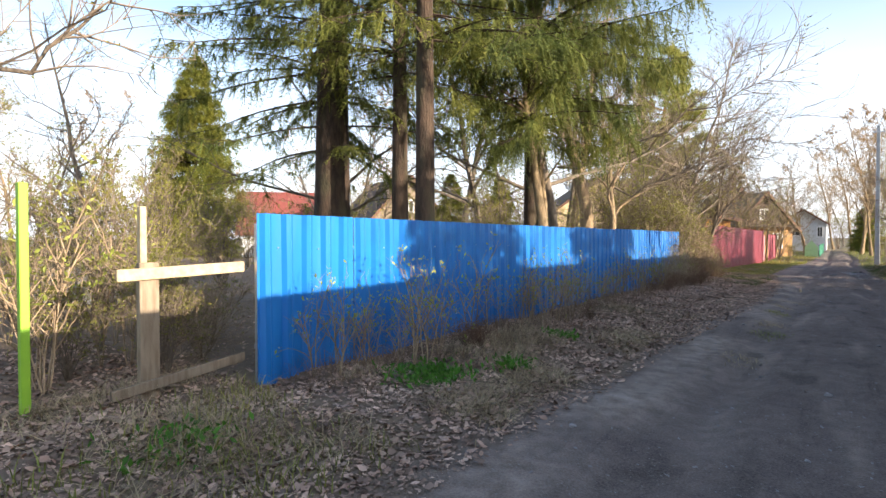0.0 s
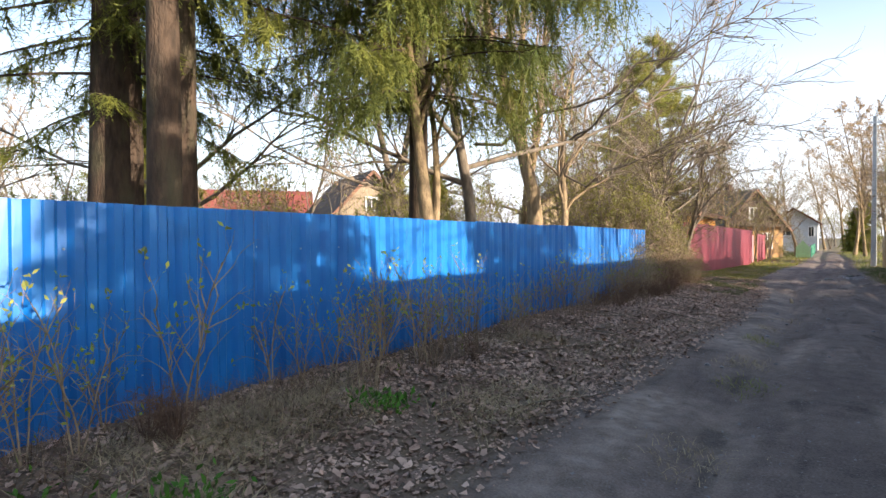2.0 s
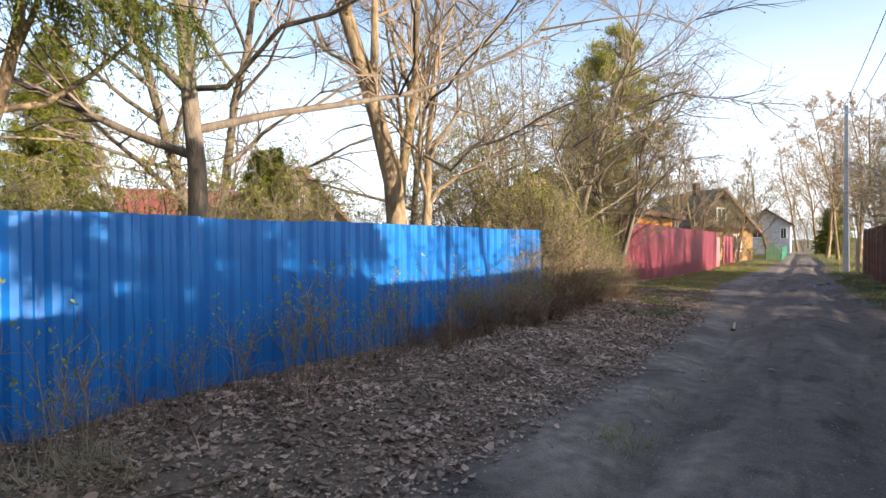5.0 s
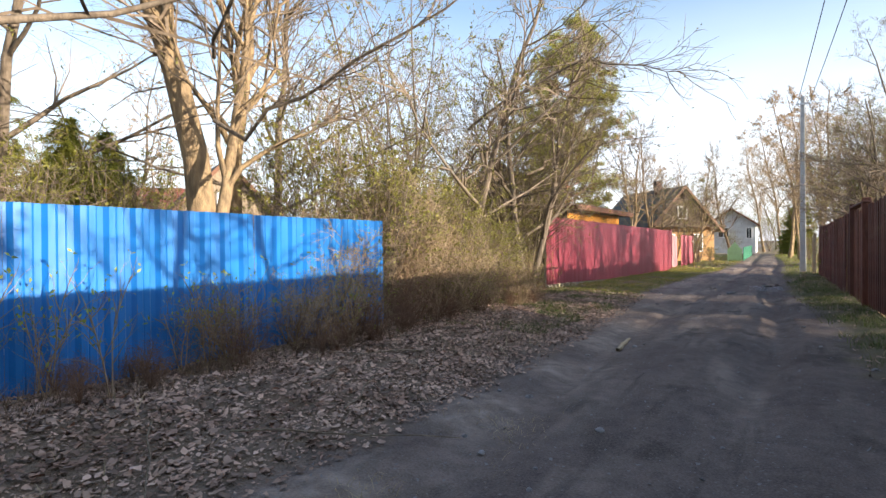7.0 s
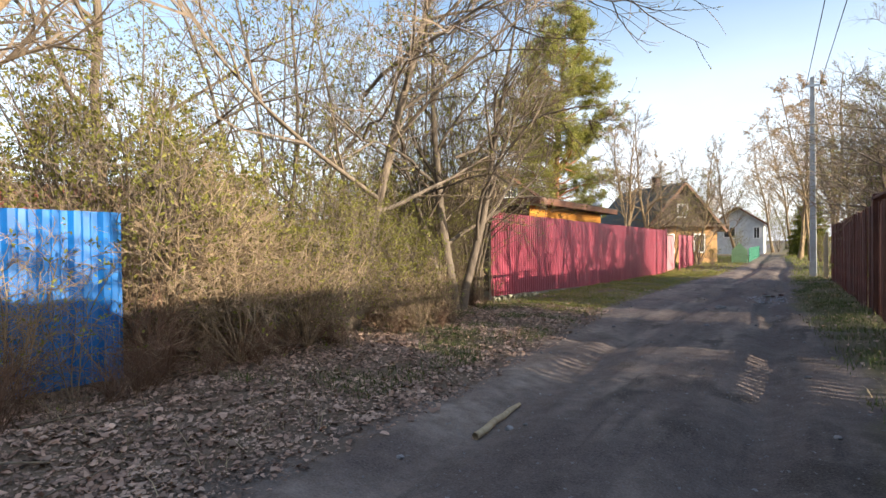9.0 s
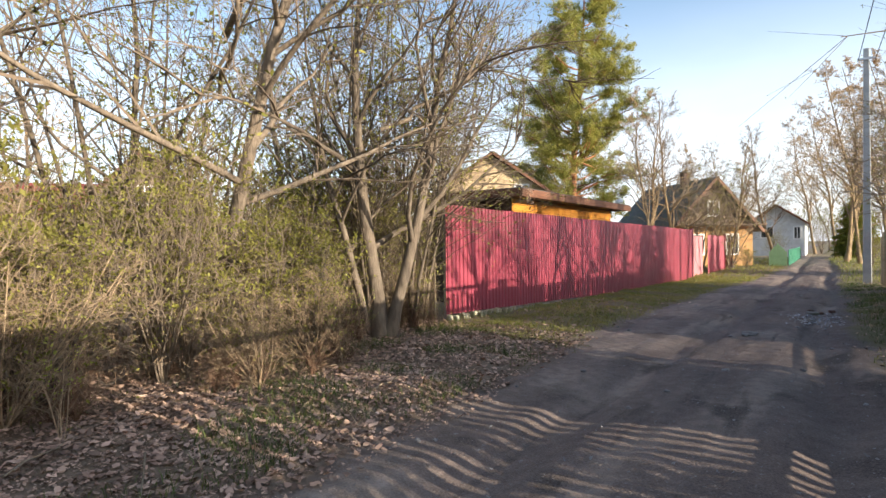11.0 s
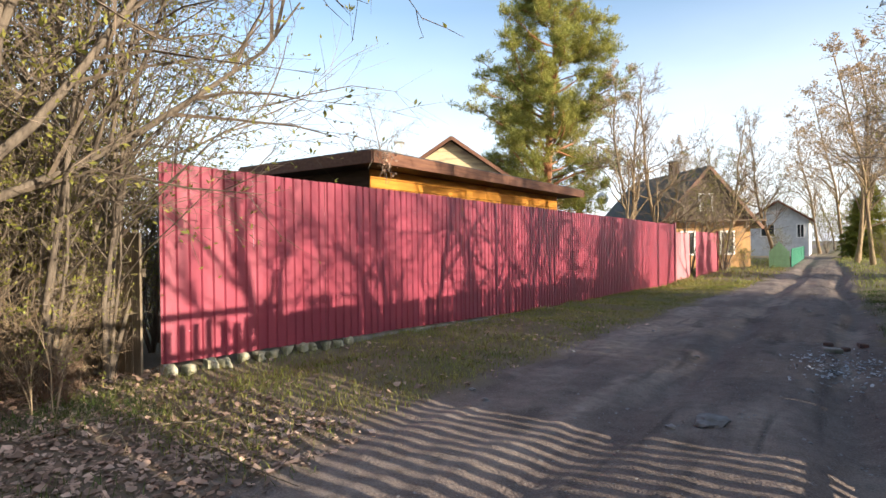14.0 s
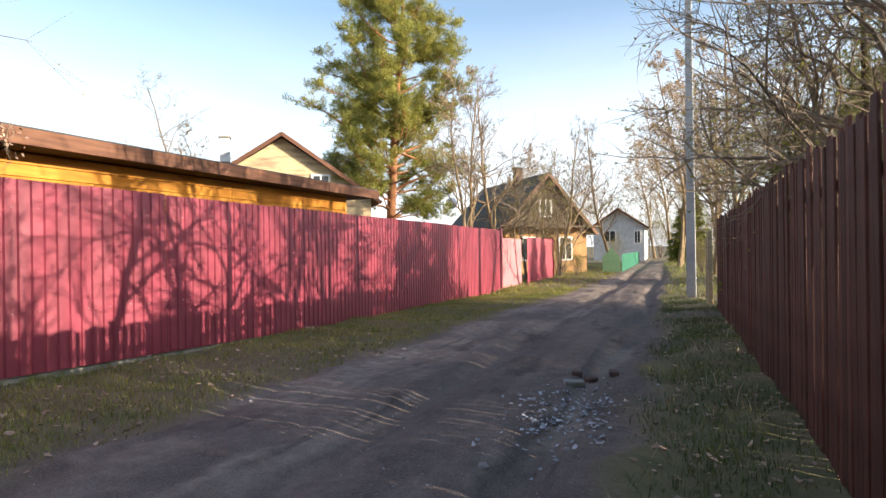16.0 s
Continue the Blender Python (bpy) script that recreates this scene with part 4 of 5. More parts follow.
for i in range(30):
    y = 18.5 + 8.2 * i / 30 + 0.3 * R.random()
    again(R.choice((bush_a, bush_b)), -4.35 - 1.5 * R.random() ** 1.3 - (0.95 if y > 23.9 else 0), y, R.uniform(0, 360), R.uniform(0.45, 0.8), label="bushy thicket plant with thin stems and yellow-green buds")
again(tangle, -5.3, 3.3, 200, 0.42, label="heap of dry pruned branches beside the blue fence")
again(tangle, -6.1, 3.9, 70, 0.5, label="heap of dry pruned branches beside the blue fence")
for i in range(18):
    x = -5.2 - 5.5 * R.random()
    again(weed, x, 0.6 + 0.42 * -x * R.uniform(0.7, 1.2) - 0.5, R.uniform(0, 360), R.uniform(0.9, 1.6), label="slender leafless sapling in the overgrown garden")
for i in range(64):
    y = 3.4 + 14.6 * R.random()
    again(weed, -3.93 + 0.75 * R.random() ** 1.8, y, R.uniform(0, 360), R.uniform(0.45, 0.95))
for x, y, s in ((-5.0, 26.35, 0.7), (-5.15, 26.9, 0.62), (-5.5, 25.9, 0.85), (-5.9, 26.6, 0.75)):
    again(clump, x, y, R.uniform(0, 360), s)
for i in range(16):
    y = 19.0 + 7.7 * R.random()
    x = (-3.3 if y < 24 else -4.0) - 1.4 * R.random()
    again(weed, x, y, R.uniform(0, 360), R.uniform(0.4, 0.8), label="thin upright dry stalks at the foot of the thicket")
    again(brush, x - 0.3, y + 0.2, R.uniform(0, 360), R.uniform(0.3, 0.6))
for i in range(40):
    y = 13.5 + 6.5 * R.random() if i < 27 else (19.5 + 4 * R.random() if i < 36 else 5 + 8 * R.random())
    x = -3.9 + 0.8 * R.random() if y < 18 else -3.35 - 1.5 * R.random()
    again(brush, x, y, R.uniform(0, 360), R.uniform(0.4, 0.65) if 15 < y < 19.5 else R.uniform(0.3, 0.45))
for x, y, s in ((-26, 9, 0.6), (-30, 12, 0.7), (-34, 9, 0.7), (-28, 15, 0.6), (-38, 18, 0.7), (-24, 12, 0.5), (-42, 14, 0.8), (-36, 28, 0.6), (-21, 20, 0.6), (-24, 27, 0.6), (-2.5, 125, 1.0), (0.5, 132, 1.1), (2.5, 120, 1.0), (-5, 118, 0.9), (-8, 126, 1.0)):
    again(far_tree, x, y, R.uniform(0, 360), s)
for i in range(40):
    a = R.random()
    if i < 18:
        x, y = -18 - 55 * R.random(), 20 + 60 * R.random()
        if y < -0.85 * x and y > -0.4 * x and x < -30:
            y = -1.0 * x + 6
    elif i < 30:
        x, y = R.choice((-1, 1)) * (4 + 20 * R.random() ** 1.5), 95 + 60 * R.random()
    else:
        x, y = -60 - 40 * R.random(), 60 * R.random()
    again(far_tree, x, y, R.uniform(0, 360), R.uniform(0.6, 1.1))

# young spruces added on the sunny side, mostly unseen, to shade lane and fences
young = place(spruce("young conical spruce behind the brown fence, placed to cast shade", 25, 5, 1.3, 0.3, 0.06, NEEDLE, step=0.24, per_level=9, gap=0.2, shoot=0.32, per=4, wide=0.1), 5.7, 9.0, 0, 0.6)
for x, y, s in ((5.6, 5.65, 0.27), (5.8, 6.35, 0.29), (5.6, 7.1, 0.28), (5.6, 10.4, 0.27), (5.5, 11.2, 0.28), (5.6, 12.0, 0.29), (5.7, 12.8, 0.28), (5.0, 33.0, 0.175), (5.6, 40.8, 0.3), (5.6, 42.0, 0.32), (5.5, 53.6, 0.28), (5.6, 55.6, 0.28), (3.65, 40.0, 0.25), (3.5, 30.45, 0.13), (4.4, 29.45, 0.16)):
    again(young, x, y, R.uniform(0, 360), s * 3.4)
again(sp1, 4.3, 37.6, 40, 0.4, label="small dark spruce leaning over the brown fence")
again(cone, 2.6, 82.0, 10, 0.4, label="small yellow-green conical spruce by the lane")
again(cone, -13, 19, 120, 0.24, label="yellow-green spruce beyond the garden")
again(cone, -9.4, 16.4, 60, 0.2, label="yellow-green spruce among bare trees")


# ---- buildings ----
def prism(bm, y0, y1, x0, x1, z0, z1, over=0.0):
    """A gable roof solid; the ridge runs along y."""
    xm = (x0 + x1) / 2
    v = [bm.verts.new(c) for c in ((x0 - over, y0, z0), (x1 + over, y0, z0), (xm, y0, z1), (x0 - over, y1, z0), (x1 + over, y1, z0), (xm, y1, z1))]
    for f in ((0, 1, 2), (5, 4, 3), (0, 3, 4, 1), (1, 4, 5, 2), (2, 5, 3, 0)):
        bm.faces.new([v[i] for i in f])
    return bm


def window(parent, x, y, z, w, h):
    """A framed window on a gable front."""
    o = new("window")
    o.parent = parent
    o.location = (x, y, z)
    part("pane", boxed(-w / 2, -0.02, -h / 2, w / 2, 0.02, h / 2), GLASS, o)
    for a in ((-w / 2 - 0.1, -h / 2 - 0.1, w / 2 + 0.1, -h / 2), (-w / 2 - 0.1, h / 2, w / 2 + 0.1, h / 2 + 0.1), (-w / 2 - 0.1, -h / 2, -w / 2, h / 2), (w / 2, -h / 2, w / 2 + 0.1, h / 2), (-0.03, -h / 2, 0.03, h / 2)):
        part("frame", boxed(a[0], -0.06, a[1], a[2], 0.03, a[3]), WHITEPAINT, o)


def house(label, x, y, rz, w, d, wall_h, ridge, wall, roof, gable=None, windows=(), chimney=None):
    """w across the gable (local x), d deep (local y); local -y is the gable front."""
    h = thing("house", label, "house", x, y, g1(x, y), rz)
    part("wall", boxed(-w / 2, 0, -0.3, w / 2, d, wall_h), wall, h)
    part("gable", prism(bmesh.new(), 0.01, d - 0.01, -w / 2, w / 2, wall_h + 0.004, ridge - 0.12), gable or wall, h)
    for sg in (-1, 1):
        a, b = Vector((sg * (w / 2 + 0.5), 0, wall_h - 0.5 * (ridge - wall_h) / (w / 2))), Vector((0, 0, ridge))
        bm = bmesh.new()
        vs = []
        for yy in (-0.5, d + 0.5):
            for p in (a, b):
                vs += [bm.verts.new((p.x, yy, p.z)), bm.verts.new((p.x, yy, p.z + 0.12))]
        for f in ((0, 2, 3, 1), (4, 5, 7, 6), (0, 1, 5, 4), (2, 6, 7, 3), (1, 3, 7, 5), (0, 4, 6, 2)):
            bm.faces.new([vs[i] for i in f])
        bmesh.ops.recalc_face_normals(bm, faces=bm.faces)
        part("roof", bm, roof, h)
        part("bargeboard", beam((a.x, -0.53, a.z + 0.0), (sg * 0.02, -0.53, b.z + 0.0), 0.05, 0.2), FASCIA, h)
    for wx, wz, ww, wh in windows:
        window(h, wx, -0.03, wz, ww, wh)
    if chimney:
        cx, cy, cz, mt = chimney
        c = part("chimney", boxed(cx - 0.25, cy - 0.25, ridge - 1.2, cx + 0.25, cy + 0.25, cz, 0.02), mt, h)
        part("cap", boxed(cx - 0.32, cy - 0.32, cz, cx + 0.32, cy + 0.32, cz + 0.1, 0.02), CONC, c)
    return h


oh = house("old house with a dark plank gable and ochre lower storey", -6.0, 62.2, 42, 6.0, 9.0, 2.9, 6.1, ORANGEWALL, SLATE, DARKWALL, ((1.4, 1.5, 0.8, 1.3), (-1.2, 1.5, 0.8, 1.3), (0.0, 4.0, 0.7, 0.9)), (-0.2, 3.2, 6.9, BRICK))
part("lean_to_roof", beam((-3.2, -0.6, 2.85), (3.2, -0.6, 2.85), 1.3, 0.1), BROWNROOF, oh)
bm = bmesh.new()
bmesh.ops.create_cone(bm, cap_ends=True, segments=16, radius1=0.45, radius2=0.1, depth=0.14, matrix=Matrix.Translation((-3.4, 7.4, 4.9)) @ Matrix.Rotation(radians(80), 4, "X"))
part("satellite_dish", bm, STEEL, oh, "grey round satellite dish")
house("white house with a grey gable roof down the lane", -4.1, 90, 0, 5.2, 8.0, 3.7, 5.5, WHITEWALL, SLATE, None, ((-0.9, 2.6, 1.1, 1.1), (1.9, 2.5, 0.5, 1.2)))
house("yellow plank house with a brown roof behind the shed", -17.7, 51.6, 38, 9.4, 7, 4.5, 7.7, YELLOWWALL, BROWNROOF, None, ((2.0, 5.3, 0.8, 0.6),), (-3.0, 2, 7.8, WHITEWALL))
house("weathered wooden house with a steep dark roof beyond the bushes", -26.4, 33.2, 62, 7.6, 8, 2.2, 6.2, GREYWOOD, BROWNROOF, None, ((0, 4.0, 0.7, 0.8),))
house("distant house with a red metal roof", -46.0, 33.0, -38, 8, 9, 2.4, 6.0, WHITEWALL, REDROOF)

# ---- shed behind the red fence ----
shed = thing("shed", "flat-roofed wooden shed with yellow boards and brown fascia", "shed", -5.0, 30.55, 0, -0.3)
part("roof", boxed(-3.2, 0.02, 2.54, -0.03, 8.35, 2.6), FELT, shed)
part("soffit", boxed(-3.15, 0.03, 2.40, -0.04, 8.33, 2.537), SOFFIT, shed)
for i in range(4):
    part("fascia_board", boxed(-0.03, i * 2.09, 2.39, 0.005, (i + 1) * 2.09 - 0.006, 2.575, 0.004), FASCIA, shed)
part("fascia_board", boxed(-3.2, -0.012, 2.39, -0.032, 0.018, 2.575, 0.004), FASCIA, shed)
part("wall", boxed(-2.9, 0.5, -0.4, -0.55, 7.75, 2.395), DARKWALL, shed)
for i in range(9):
    for k in range(2):
        part("board", boxed(-0.545, 0.5 + k * 3.63, 1.1 + i * 0.144, -0.52, 0.5 + k * 3.63 + 3.62, 1.1 + i * 0.144 + 0.138, 0.004), YELWOOD, shed)
vine = thing("dry_vine", "dry brown vine hanging from the shed roof corner", "plant", -4.99, 30.6, 2.56)
V, F = [], []
for i in range(7):
    q = [Vector((0.02, 0.05 * i, 0.03)), Vector((0.06, 0.05 * i - 0.02, 0.02))]
    for k in range(5):
        q.append(q[-1] + Vector((R.gauss(0, 0.02), R.gauss(0, 0.035), -0.06 - 0.02 * (i % 3))))
    tube(q, [0.004] * len(q), 4, V, F)
raw("stem", V, F, TWIG, vine)
rv = np.random.RandomState(4)
raw("foliage", *blades(rv, np.stack([rv.normal(0.06, 0.02, 60), rv.normal(0.14, 0.12, 60), rv.uniform(-0.35, 0.0, 60)], -1), 0.05, 0.5), LITTER, vine)
side = thing("board_fence", "grey weathered board fence beside the red fence end", "fence", -5.1, 27.2, g1(-6, 27.2) - 0.05)
for i in range(22):
    part("board", boxed(-0.15 * (i + 1) + 0.006, -0.012, 0, -0.15 * i, 0.012, 1.5 + 0.05 * R.random(), 0.003), GREYWOOD, side)
part("rail", boxed(-3.3, 0.013, 1.1, 0, 0.05, 1.18), GREYWOOD, side)

# ---- small built things ----
post = part("green_post", boxed(-0.03, -0.03, -0.3, 0.03, 0.03, 1.67, 0.006), GREENPOST)
post.location = (-4.77, 1.59, g1(-4.77, 1.59))
tagged(post, "bright yellow-green painted square metal post", "post")
frm = thing("unfinished_fence", "unfinished fence frame of pale and weathered boards", "fence", -4.33, 2.25, 0.1)
part("post", boxed(-0.03, -0.075, -0.3, 0.03, 0.075, 1.12, 0.006), GREYWOOD, frm)
part("pole", boxed(-0.12, -0.02, -0.3, -0.06, 0.03, 1.55, 0.006), PALEWOOD, frm)
part("rail", beam((0.045, -0.25, 1.03), (0.1, 0.78, 1.06), 0.03, 0.09), PALEWOOD, frm)
part("rail", beam((0.05, -0.3, 0.16), (0.1, 0.78, 0.28), 0.03, 0.08), GREYWOOD, frm)
pf = thing("panel_fence", "low pale grey sheet fence across the garden", "fence", -13.2, 3.6, g1(-12, 4.5))
for i in range(5):
    part("panel", beam((i * 0.55, i * 0.4, 0.35), (i * 0.55 + 0.53, i * 0.4 + 0.39, 0.35), 0.02, 0.75, 0.003), CONC, pf)

pole = thing("utility_pole", "grey concrete utility pole standing on the grass verge", "utility pole", 1.95, 45.6, g1(1.95, 45.6))
bm = bmesh.new()
bmesh.ops.create_cone(bm, cap_ends=True, segments=4, radius1=0.2, radius2=0.13, depth=9.3, matrix=Matrix.Translation((0, 0, 4.25)) @ Matrix.Rotation(radians(45), 4, "Z"))
bmesh.ops.bevel(bm, geom=list(bm.edges), offset=0.02, segments=1, affect="EDGES")
part("shaft", bm, POLE, pole)
part("crossarm", boxed(-0.28, -0.17, 8.45, 0.28, -0.09, 8.53), STEEL, pole)
for dx in (-0.26, 0.26):
    V, F = [], []
    a, b = Vector((1.95 + dx, 45.5, 8.05)), Vector((2.9 + dx, -6, 9.4))
    tube([a.lerp(b, i / 24) + Vector((0, 0, -0.9 * math.sin(math.pi * i / 24))) for i in range(25)], [0.014] * 25, 5, V, F)
    tagged(raw("power_cable", V, F, RUBBER), "thin black overhead cable along the lane", "cable", "overhead cables")
for yy, hh in ((43.3, 1.9), (44.4, 1.75)):
    p = part("wooden_post", boxed(-0.06, -0.06, -0.3, 0.06, 0.06, hh, 0.01), PALEWOOD)
    p.location = (2.35, yy, g1(2.35, yy))
    tagged(p, "pale bare wooden post at the fence end", "post", "pale posts")

old = part("old_post", boxed(-0.07, -0.07, -0.3, 0.07, 0.07, 1.05, 0.015), GREYWOOD)
old.matrix_world = pose(-4.75, 20.0, g1(-4.75, 20.0), 3, -2, 12)
tagged(old, "weathered grey wooden post standing among the bushes", "post")

hut = thing("garden_gate", "pale green board gate with a pointed top", "gate", -2.75, 63.9, g1(-2.5, 64))
for i in range(9):
    h = 1.0 + 0.55 * (1 - abs(i - 4) / 4)
    part("board", boxed(i * 0.12, -0.015, 0.02, i * 0.12 + 0.115, 0.015, h), PALEGREEN, hut)
part("rail", boxed(0, 0.016, 0.4, 1.08, 0.05, 0.48), GREENFENCE, hut)
gf = thing("green_fence", "dark green picket fence along the far verge", "fence", -1.6, 64.2, g1(-2, 66))
for i in range(60):
    part("picket", boxed(-0.015, i * 0.3, 0, 0.015, i * 0.3 + 0.24, 1.1), GREENFENCE, gf)


# ---- verges: leaves, grass, herbs, stones ----
def scatter(n, x0, x1, y0, y1, keep, seed):
    rn = np.random.RandomState(seed)
    x, y = rn.uniform(x0, x1, n), rn.uniform(y0, y1, n)
    k = keep(x, y) > rn.rand(n)
    x, y = x[k], y[k]
    return rn, np.stack([x, y, gz(x, y)], -1)


def flat_leaves(rn, P, size):
    """Curled six-cornered leaves lying on the ground."""
    n = len(P)
    a0 = rn.uniform(0, 6.283, n)
    L = size * rn.uniform(0.3, 1.45, n)
    curl = rn.normal(0.25, 0.5, n)
    lx = rn.uniform(0.5, 1.0, n)
    tx, ty = rn.normal(0, 0.2, n), rn.normal(0, 0.2, n)
    V = []
    for k in range(6):
        a = a0 + k * math.pi / 3 + rn.uniform(-0.25, 0.25, n)
        r = L * 0.5 * rn.uniform(0.5, 1.15, n) * (1.0 if k % 3 == 0 else lx * 0.85)
        dx, dy = np.cos(a) * r, np.sin(a) * r
        V.append(np.stack([P[:, 0] + dx, P[:, 1] + dy, P[:, 2] + 0.018 + tx * dx + ty * dy + rn.normal(0, 0.07, n) * L + curl * r * r / L], -1))
    v = np.stack(V, 1).reshape(-1, 3)
    return v, np.arange(n * 6).reshape(n, 6)


def grass_blades(rn, P, height, width, lean):
    n = len(P)
    a = rn.uniform(0, 6.283, n)
    h = height * rn.uniform(0.4, 1.3, n)
    l = lean * rn.uniform(0.2, 1.5, n) * h
    d = np.stack([np.cos(a), np.sin(a), 0 * a], -1)
    s = np.stack([-np.sin(a), np.cos(a), 0 * a], -1) * (width * rn.uniform(0.6, 1.4, n))[:, None]
    up = np.array([0, 0, 1.0])
    P = P - up * 0.01
    M = P + up * (h * 0.6)[:, None] + d * (l * 0.35)[:, None]
    T = P + up * (h * 0.95)[:, None] + d * l[:, None]
    v = np.stack([P - s, P + s, M + s * 0.7, T, M - s * 0.7], 1).reshape(-1, 3)
    i = np.arange(n)[:, None] * 5
    return v, np.concatenate([i + np.array([[0, 1, 2]]), i + np.array([[0, 2, 4]]), i + np.array([[4, 2, 3]])])


def strewn(name, label, cat, made, mat):
    tagged(raw(name, made[0], made[1], mat), label, cat, kind="stuff")


def left_verge(x, y):
    return np.clip((road_left(y) + 0.35 - x) / 0.5, 0, 1)


rn, P = scatter(200000, -7.5, -1.3, -1.5, 27.4, lambda x, y: left_verge(x, y) * (0.35 + 0.65 * vnoise(x, y, 0.8)) * np.where((x < -4.0) & (y > 3) & (y < 18.2), 0.08, 1.0), 61)
strewn("leaf_litter", "brown and grey dead leaves covering the verge", "leaves", flat_leaves(rn, P, 0.062), LITTER)
rn, P = scatter(130000, -4.6, -1.4, -1.0, 24, lambda x, y: left_verge(x, y) * (0.4 + 0.6 * vnoise(x, y, 0.5)) * np.where((x < -4.0) & (y > 3) & (y < 18.2), 0.0, 1.0), 72)
strewn("leaf_fragments", "crumbled brown leaf fragments on the verge", "leaves", flat_leaves(rn, P, 0.03), LITTER)
rn, P = scatter(7000, -4.9, 1.6, 26, 36, lambda x, y: left_verge(x, y) * 0.5 * vnoise(x, y, 0.6), 62)
strewn("leaf_litter", "scattered dead leaves on the grass by the red fence", "leaves", flat_leaves(rn, P, 0.07), LITTER)
rn, P = scatter(16000, -7.0, -1.7, -1.5, 27.2, lambda x, y: left_verge(x, y) * np.clip(vnoise(x, y, 0.9) * 2.4 - 1.0, 0, 1) * np.where((x < -4.0) & (y > 3) & (y < 18.2), 0.1, 1.0), 63)
strewn("dry_grass", "straw-coloured dry grass among the leaves", "grass", grass_blades(rn, P, 0.13, 0.003, 1.8), STRAW)
rn, P = scatter(9000, -4.9, -2.4, -0.6, 2.9, lambda x, y: left_verge(x, y) * np.clip(vnoise(x, y, 0.5) * 1.6 - 0.2, 0, 1), 64)
strewn("dry_grass", "matted straw-coloured grass at the verge", "grass", grass_blades(rn, P, 0.12, 0.0035, 2.6), STRAW)
rn, P = scatter(3500, -4.2, -2.2, -0.5, 3.0, lambda x, y: left_verge(x, y) * np.clip(vnoise(x + 9, y, 0.6) * 2.0 - 0.8, 0, 1), 65)
strewn("grass", "green grass shoots in the leaf litter", "grass", grass_blades(rn, P, 0.13, 0.004, 0.8), GRASS)
rn, P = scatter(105000, -4.95, -2.0, 26.2, 50, lambda x, y: np.clip((road_left(y) + 0.15 - x) / 0.4, 0, 1) * (0.25 + 0.75 * vnoise(x, y, 0.5)), 66)
strewn("grass", "short olive-green grass strip along the red fence", "grass", grass_blades(rn, P, 0.07, 0.003, 1.0), GRASS)
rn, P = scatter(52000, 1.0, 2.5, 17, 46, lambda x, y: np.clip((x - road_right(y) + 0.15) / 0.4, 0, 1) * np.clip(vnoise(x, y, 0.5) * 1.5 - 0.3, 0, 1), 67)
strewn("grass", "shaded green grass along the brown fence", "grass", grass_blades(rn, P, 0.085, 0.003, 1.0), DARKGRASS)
rn, P = scatter(3500, 1.0, 2.45, 17, 46, lambda x, y: np.clip((x - road_right(y) + 0.3) / 0.5, 0, 1) * (0.2 + 0.6 * vnoise(x, y, 0.6)), 71)
strewn("leaf_litter", "dead leaves in the grass by the brown fence", "leaves", flat_leaves(rn, P, 0.06), LITTER)
rn, P = scatter(5000, 1.0, 2.5, 17, 46, lambda x, y: np.clip((x - road_right(y) + 0.1) / 0.4, 0, 1) * np.clip(vnoise(x, y, 0.7) * 2 - 1, 0, 1), 68)
strewn("dry_grass", "dry straw tufts by the brown fence", "grass", grass_blades(rn, P, 0.16, 0.004, 1.3), STRAW)
rn, P = scatter(26000, -12, 5, 46, 80, lambda x, y: (1 - road_mask(x, y)) * (0.2 + 0.8 * vnoise(x, y, 0.9)), 69)
strewn("grass", "rough green-brown grass along the far verges", "grass", grass_blades(rn, P, 0.16, 0.012, 0.9), GRASS)
for i, (hx, hy, hr, n) in enumerate(((-3.1, 4.2, 0.34, 650), (-2.65, 5.0, 0.2, 160), (-2.9, 6.8, 0.2, 160), (-3.3, 1.9, 0.3, 150))):
    rn = np.random.RandomState(80 + i)
    q = rn.normal(0, 0.5, (n, 2)) * hr
    x, y = hx + q[:, 0], hy + q[:, 1] * 1.3
    P = np.stack([x, y, gz(x, y) + 0.02 + 0.05 * rn.rand(n)], -1)
    strewn("herb_patch", "patch of fresh bright green leafy herbs", "plant", blades(rn, P, 0.06, 0.4, 0.8), HERB)

rn, P = scatter(9000, -1.35, -0.45, 7.0, 16.0, lambda x, y: np.exp(-((x + 0.9) / 0.22) ** 2) * np.clip(vnoise(x, y, 0.8) * 3.2 - 1.7, 0, 1), 75)
strewn("dry_grass", "flattened dry grass along the crown of the lane", "grass", grass_blades(rn, P, 0.05, 0.0025, 2.2), STRAW)
for cx, cy, cr in ((-0.85, 9.6, 0.3), (-0.95, 12.4, 0.22)):
    rn, P = scatter(1500, cx - cr * 1.4, cx + cr * 1.4, cy - cr * 2, cy + cr * 2, lambda x, y: np.clip(1.15 - np.hypot((x - cx) / cr, (y - cy) / (1.5 * cr)), 0, 1), 90 + int(cy))
    strewn("grass", "worn olive grass tuft on the crown of the lane", "grass", grass_blades(rn, P, 0.045, 0.0025, 1.8), GRASS)
rn, P = scatter(26000, -3.6, -2.0, 3.5, 10.0, lambda x, y: left_verge(x, y) * np.clip(vnoise(x, y, 0.7) * 2.2 - 0.9, 0, 1), 77)
strewn("dry_grass", "flattened straw-coloured grass on the verge", "grass", grass_blades(rn, P, 0.1, 0.003, 2.6), STRAW)
rn, P = scatter(16000, -4.0, -2.9, 3.2, 18.2, lambda x, y: np.clip((-2.9 - x) / 0.8, 0, 1) * (0.2 + 0.8 * vnoise(x, y, 0.5)), 76)
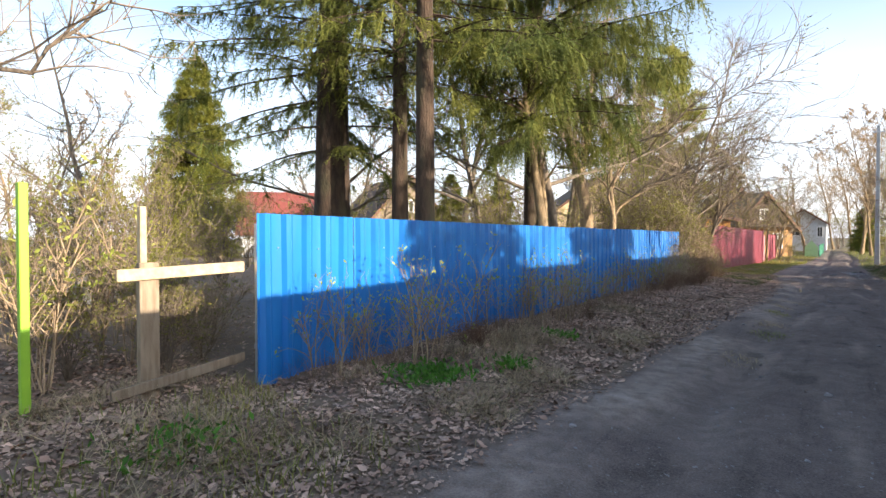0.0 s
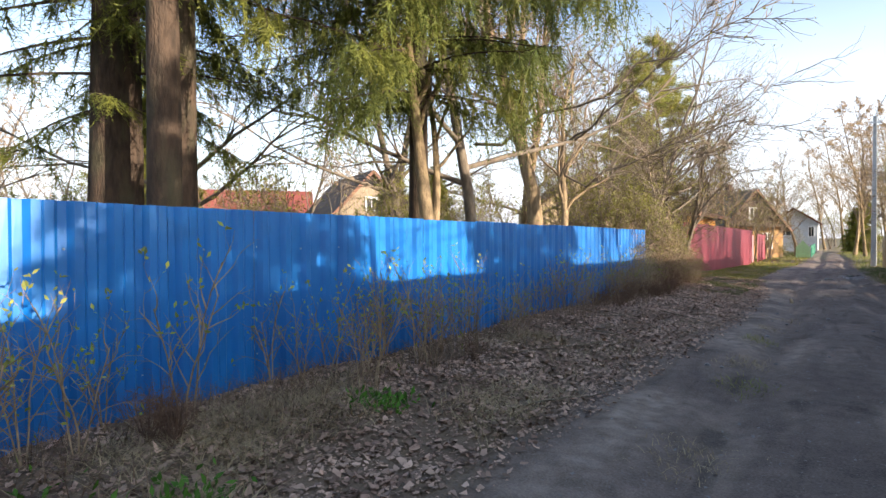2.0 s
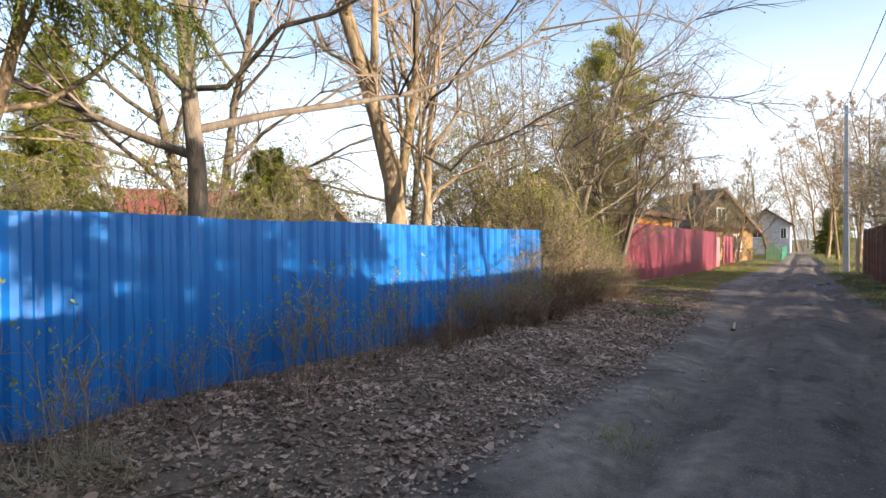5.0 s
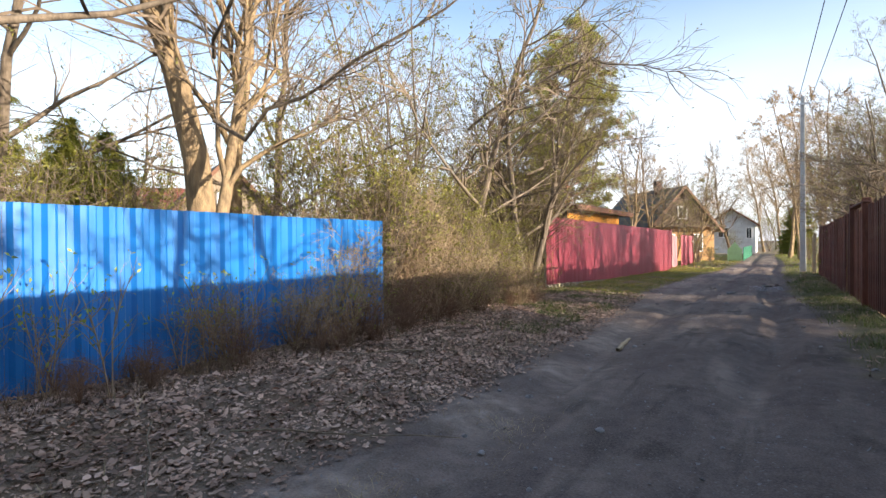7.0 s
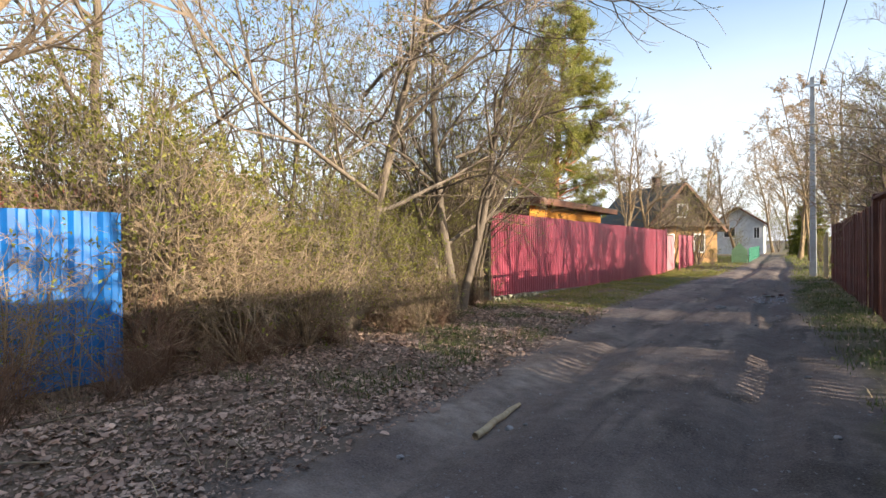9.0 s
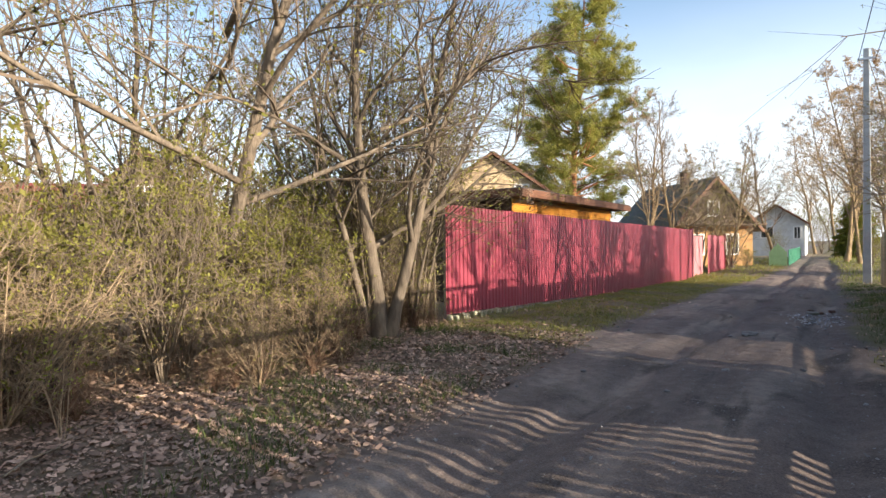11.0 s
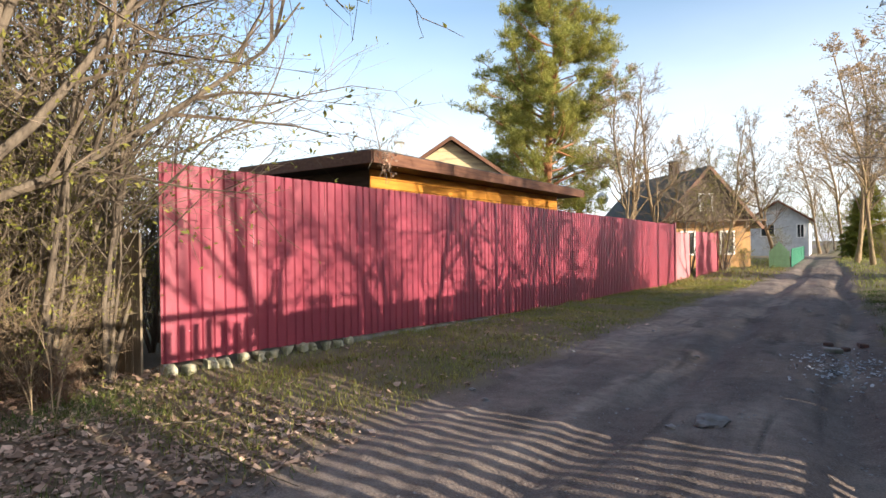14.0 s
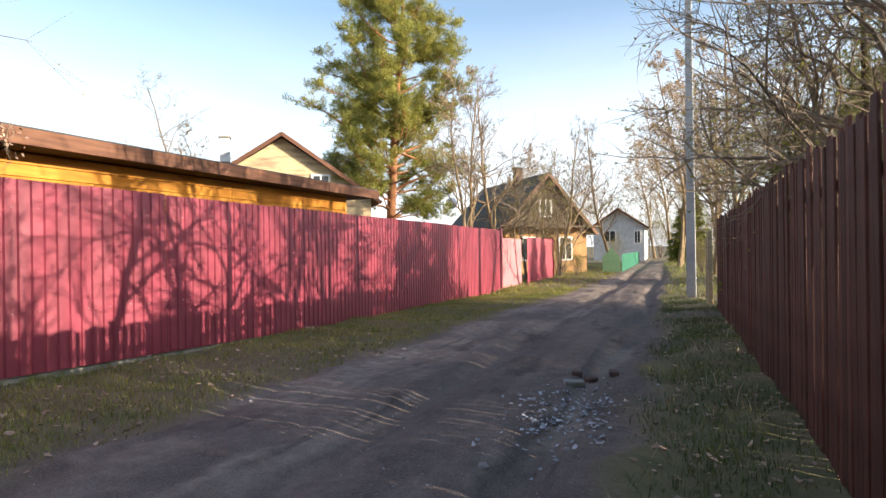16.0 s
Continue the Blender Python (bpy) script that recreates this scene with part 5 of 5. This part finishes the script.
strewn("dead_stems", "matted brown dead stalks along the blue fence", "plant", grass_blades(rn, P, 0.2, 0.0022, 1.9), DEADSTEM)

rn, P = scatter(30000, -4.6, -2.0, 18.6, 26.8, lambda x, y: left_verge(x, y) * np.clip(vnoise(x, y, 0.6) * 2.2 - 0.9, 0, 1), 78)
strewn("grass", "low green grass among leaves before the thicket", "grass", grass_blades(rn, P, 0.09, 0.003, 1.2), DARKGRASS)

# brambles and old stems in the thicket's foot
rn, P = scatter(6500, -8.5, -3.6, 18.3, 27.0, lambda x, y: np.clip((-3.4 - 0.35 * np.clip(y - 19, 0, 4) - x) / 0.8, 0, 1) * (0.3 + 0.7 * vnoise(x, y, 0.7)), 70)
strewn("dead_stems", "thin upright dead stalks under the bushes", "plant", grass_blades(rn, P, 0.45, 0.0025, 0.8), DEADSTEM)

# ---- stones, bricks and fallen twigs ----
def rock(name, label, x, y, size, seed, mat=STONE, flat=0.6):
    bm = bmesh.new()
    bmesh.ops.create_icosphere(bm, subdivisions=2, radius=size / 2)
    for q in bm.verts:
        q.co *= 1 + 0.7 * noise.noise(q.co * (2.2 / size) + Vector((seed, 0, 0)))
        q.co.z *= flat
    o = part(name, bm, mat)
    o.location = (x, y, g1(x, y) + size * 0.12)
    return tagged(o, label, "stone", "stones on the lane")


rock("stone", "pale flat stone lying on the dirt lane", -0.24, 28.9, 0.24, 1, STONE, 0.4)
for i in range(70):
    y = R.uniform(3, 40)
    x = R.uniform(float(road_left(y)), float(road_right(y)))
    rock("stone", "small grey stone on the dirt lane", x, y, R.uniform(0.025, 0.07), i + 5)
for i, (x, y, s, r) in enumerate(((0.5, 33.23, 0.22, 20), (0.62, 33.6, 0.18, 60), (0.84, 33.95, 0.2, 100), (0.45, 33.75, 0.12, 10))):
    o = part("brick", boxed(-s / 2, -s / 4, 0, s / 2, s / 4, 0.06, 0.01), CONC if i == 0 else BRICK)
    o.matrix_world = pose(x, y, g1(x, y) - 0.005, 4, 3, r)
    tagged(o, "broken brick piece pressed into the dirt lane", "brick", "brick pieces")
V, F = [], []
q = [Vector((-0.9 - 0.012 * k + 0.01 * (k % 2), 18.97 + 0.18 * k, 0)) for k in range(6)]
for p in q:
    p.z = g1(p.x, p.y) + 0.03
tube(q, [0.028, 0.03, 0.027, 0.026, 0.024, 0.018], 7, V, F)
tagged(raw("stick", V, F, PALEWOOD, smooth=True), "pale peeled stick lying across the lane edge", "branch")
rn = np.random.RandomState(90)
n = 420
x, y = rn.normal(0.6, 0.25, n), rn.normal(32.1, 0.45, n)
P = np.stack([x, y, gz(x, y)], -1)
strewn("gravel", "loose grey gravel filling a pothole", "gravel", flat_leaves(rn, P, 0.05), GRAVEL)
n = 3600
y = rn.uniform(2, 40, n)
x = road_left(y) + rn.rand(n) ** 0.7 * (road_right(y) - road_left(y))
P = np.stack([x, y, gz(x, y) - 0.012], -1)
strewn("gravel", "fine grey grit on the dirt lane", "gravel", flat_leaves(rn, P, 0.03), STONE)
for i in range(34):
    y = R.uniform(2, 27)
    x = R.uniform(-3.9, float(road_left(y)) + 0.1)
    V, F = [], []
    L = R.uniform(0.4, 1.5)
    a = R.uniform(0, 6.283)
    pts = [Vector((x + math.cos(a) * L * k / 5 + R.gauss(0, 0.02), y + math.sin(a) * L * k / 5 + R.gauss(0, 0.02), 0)) for k in range(6)]
    for p in pts:
        p.z = g1(p.x, p.y) + 0.03 + 0.02 * R.random()
    tube(pts, [0.008 - 0.001 * k for k in range(6)], 5, V, F)
    tagged(raw("fallen_branch", V, F, GREYWOOD, smooth=True), "thin dry branch fallen on the leaf litter", "branch", "fallen branches")
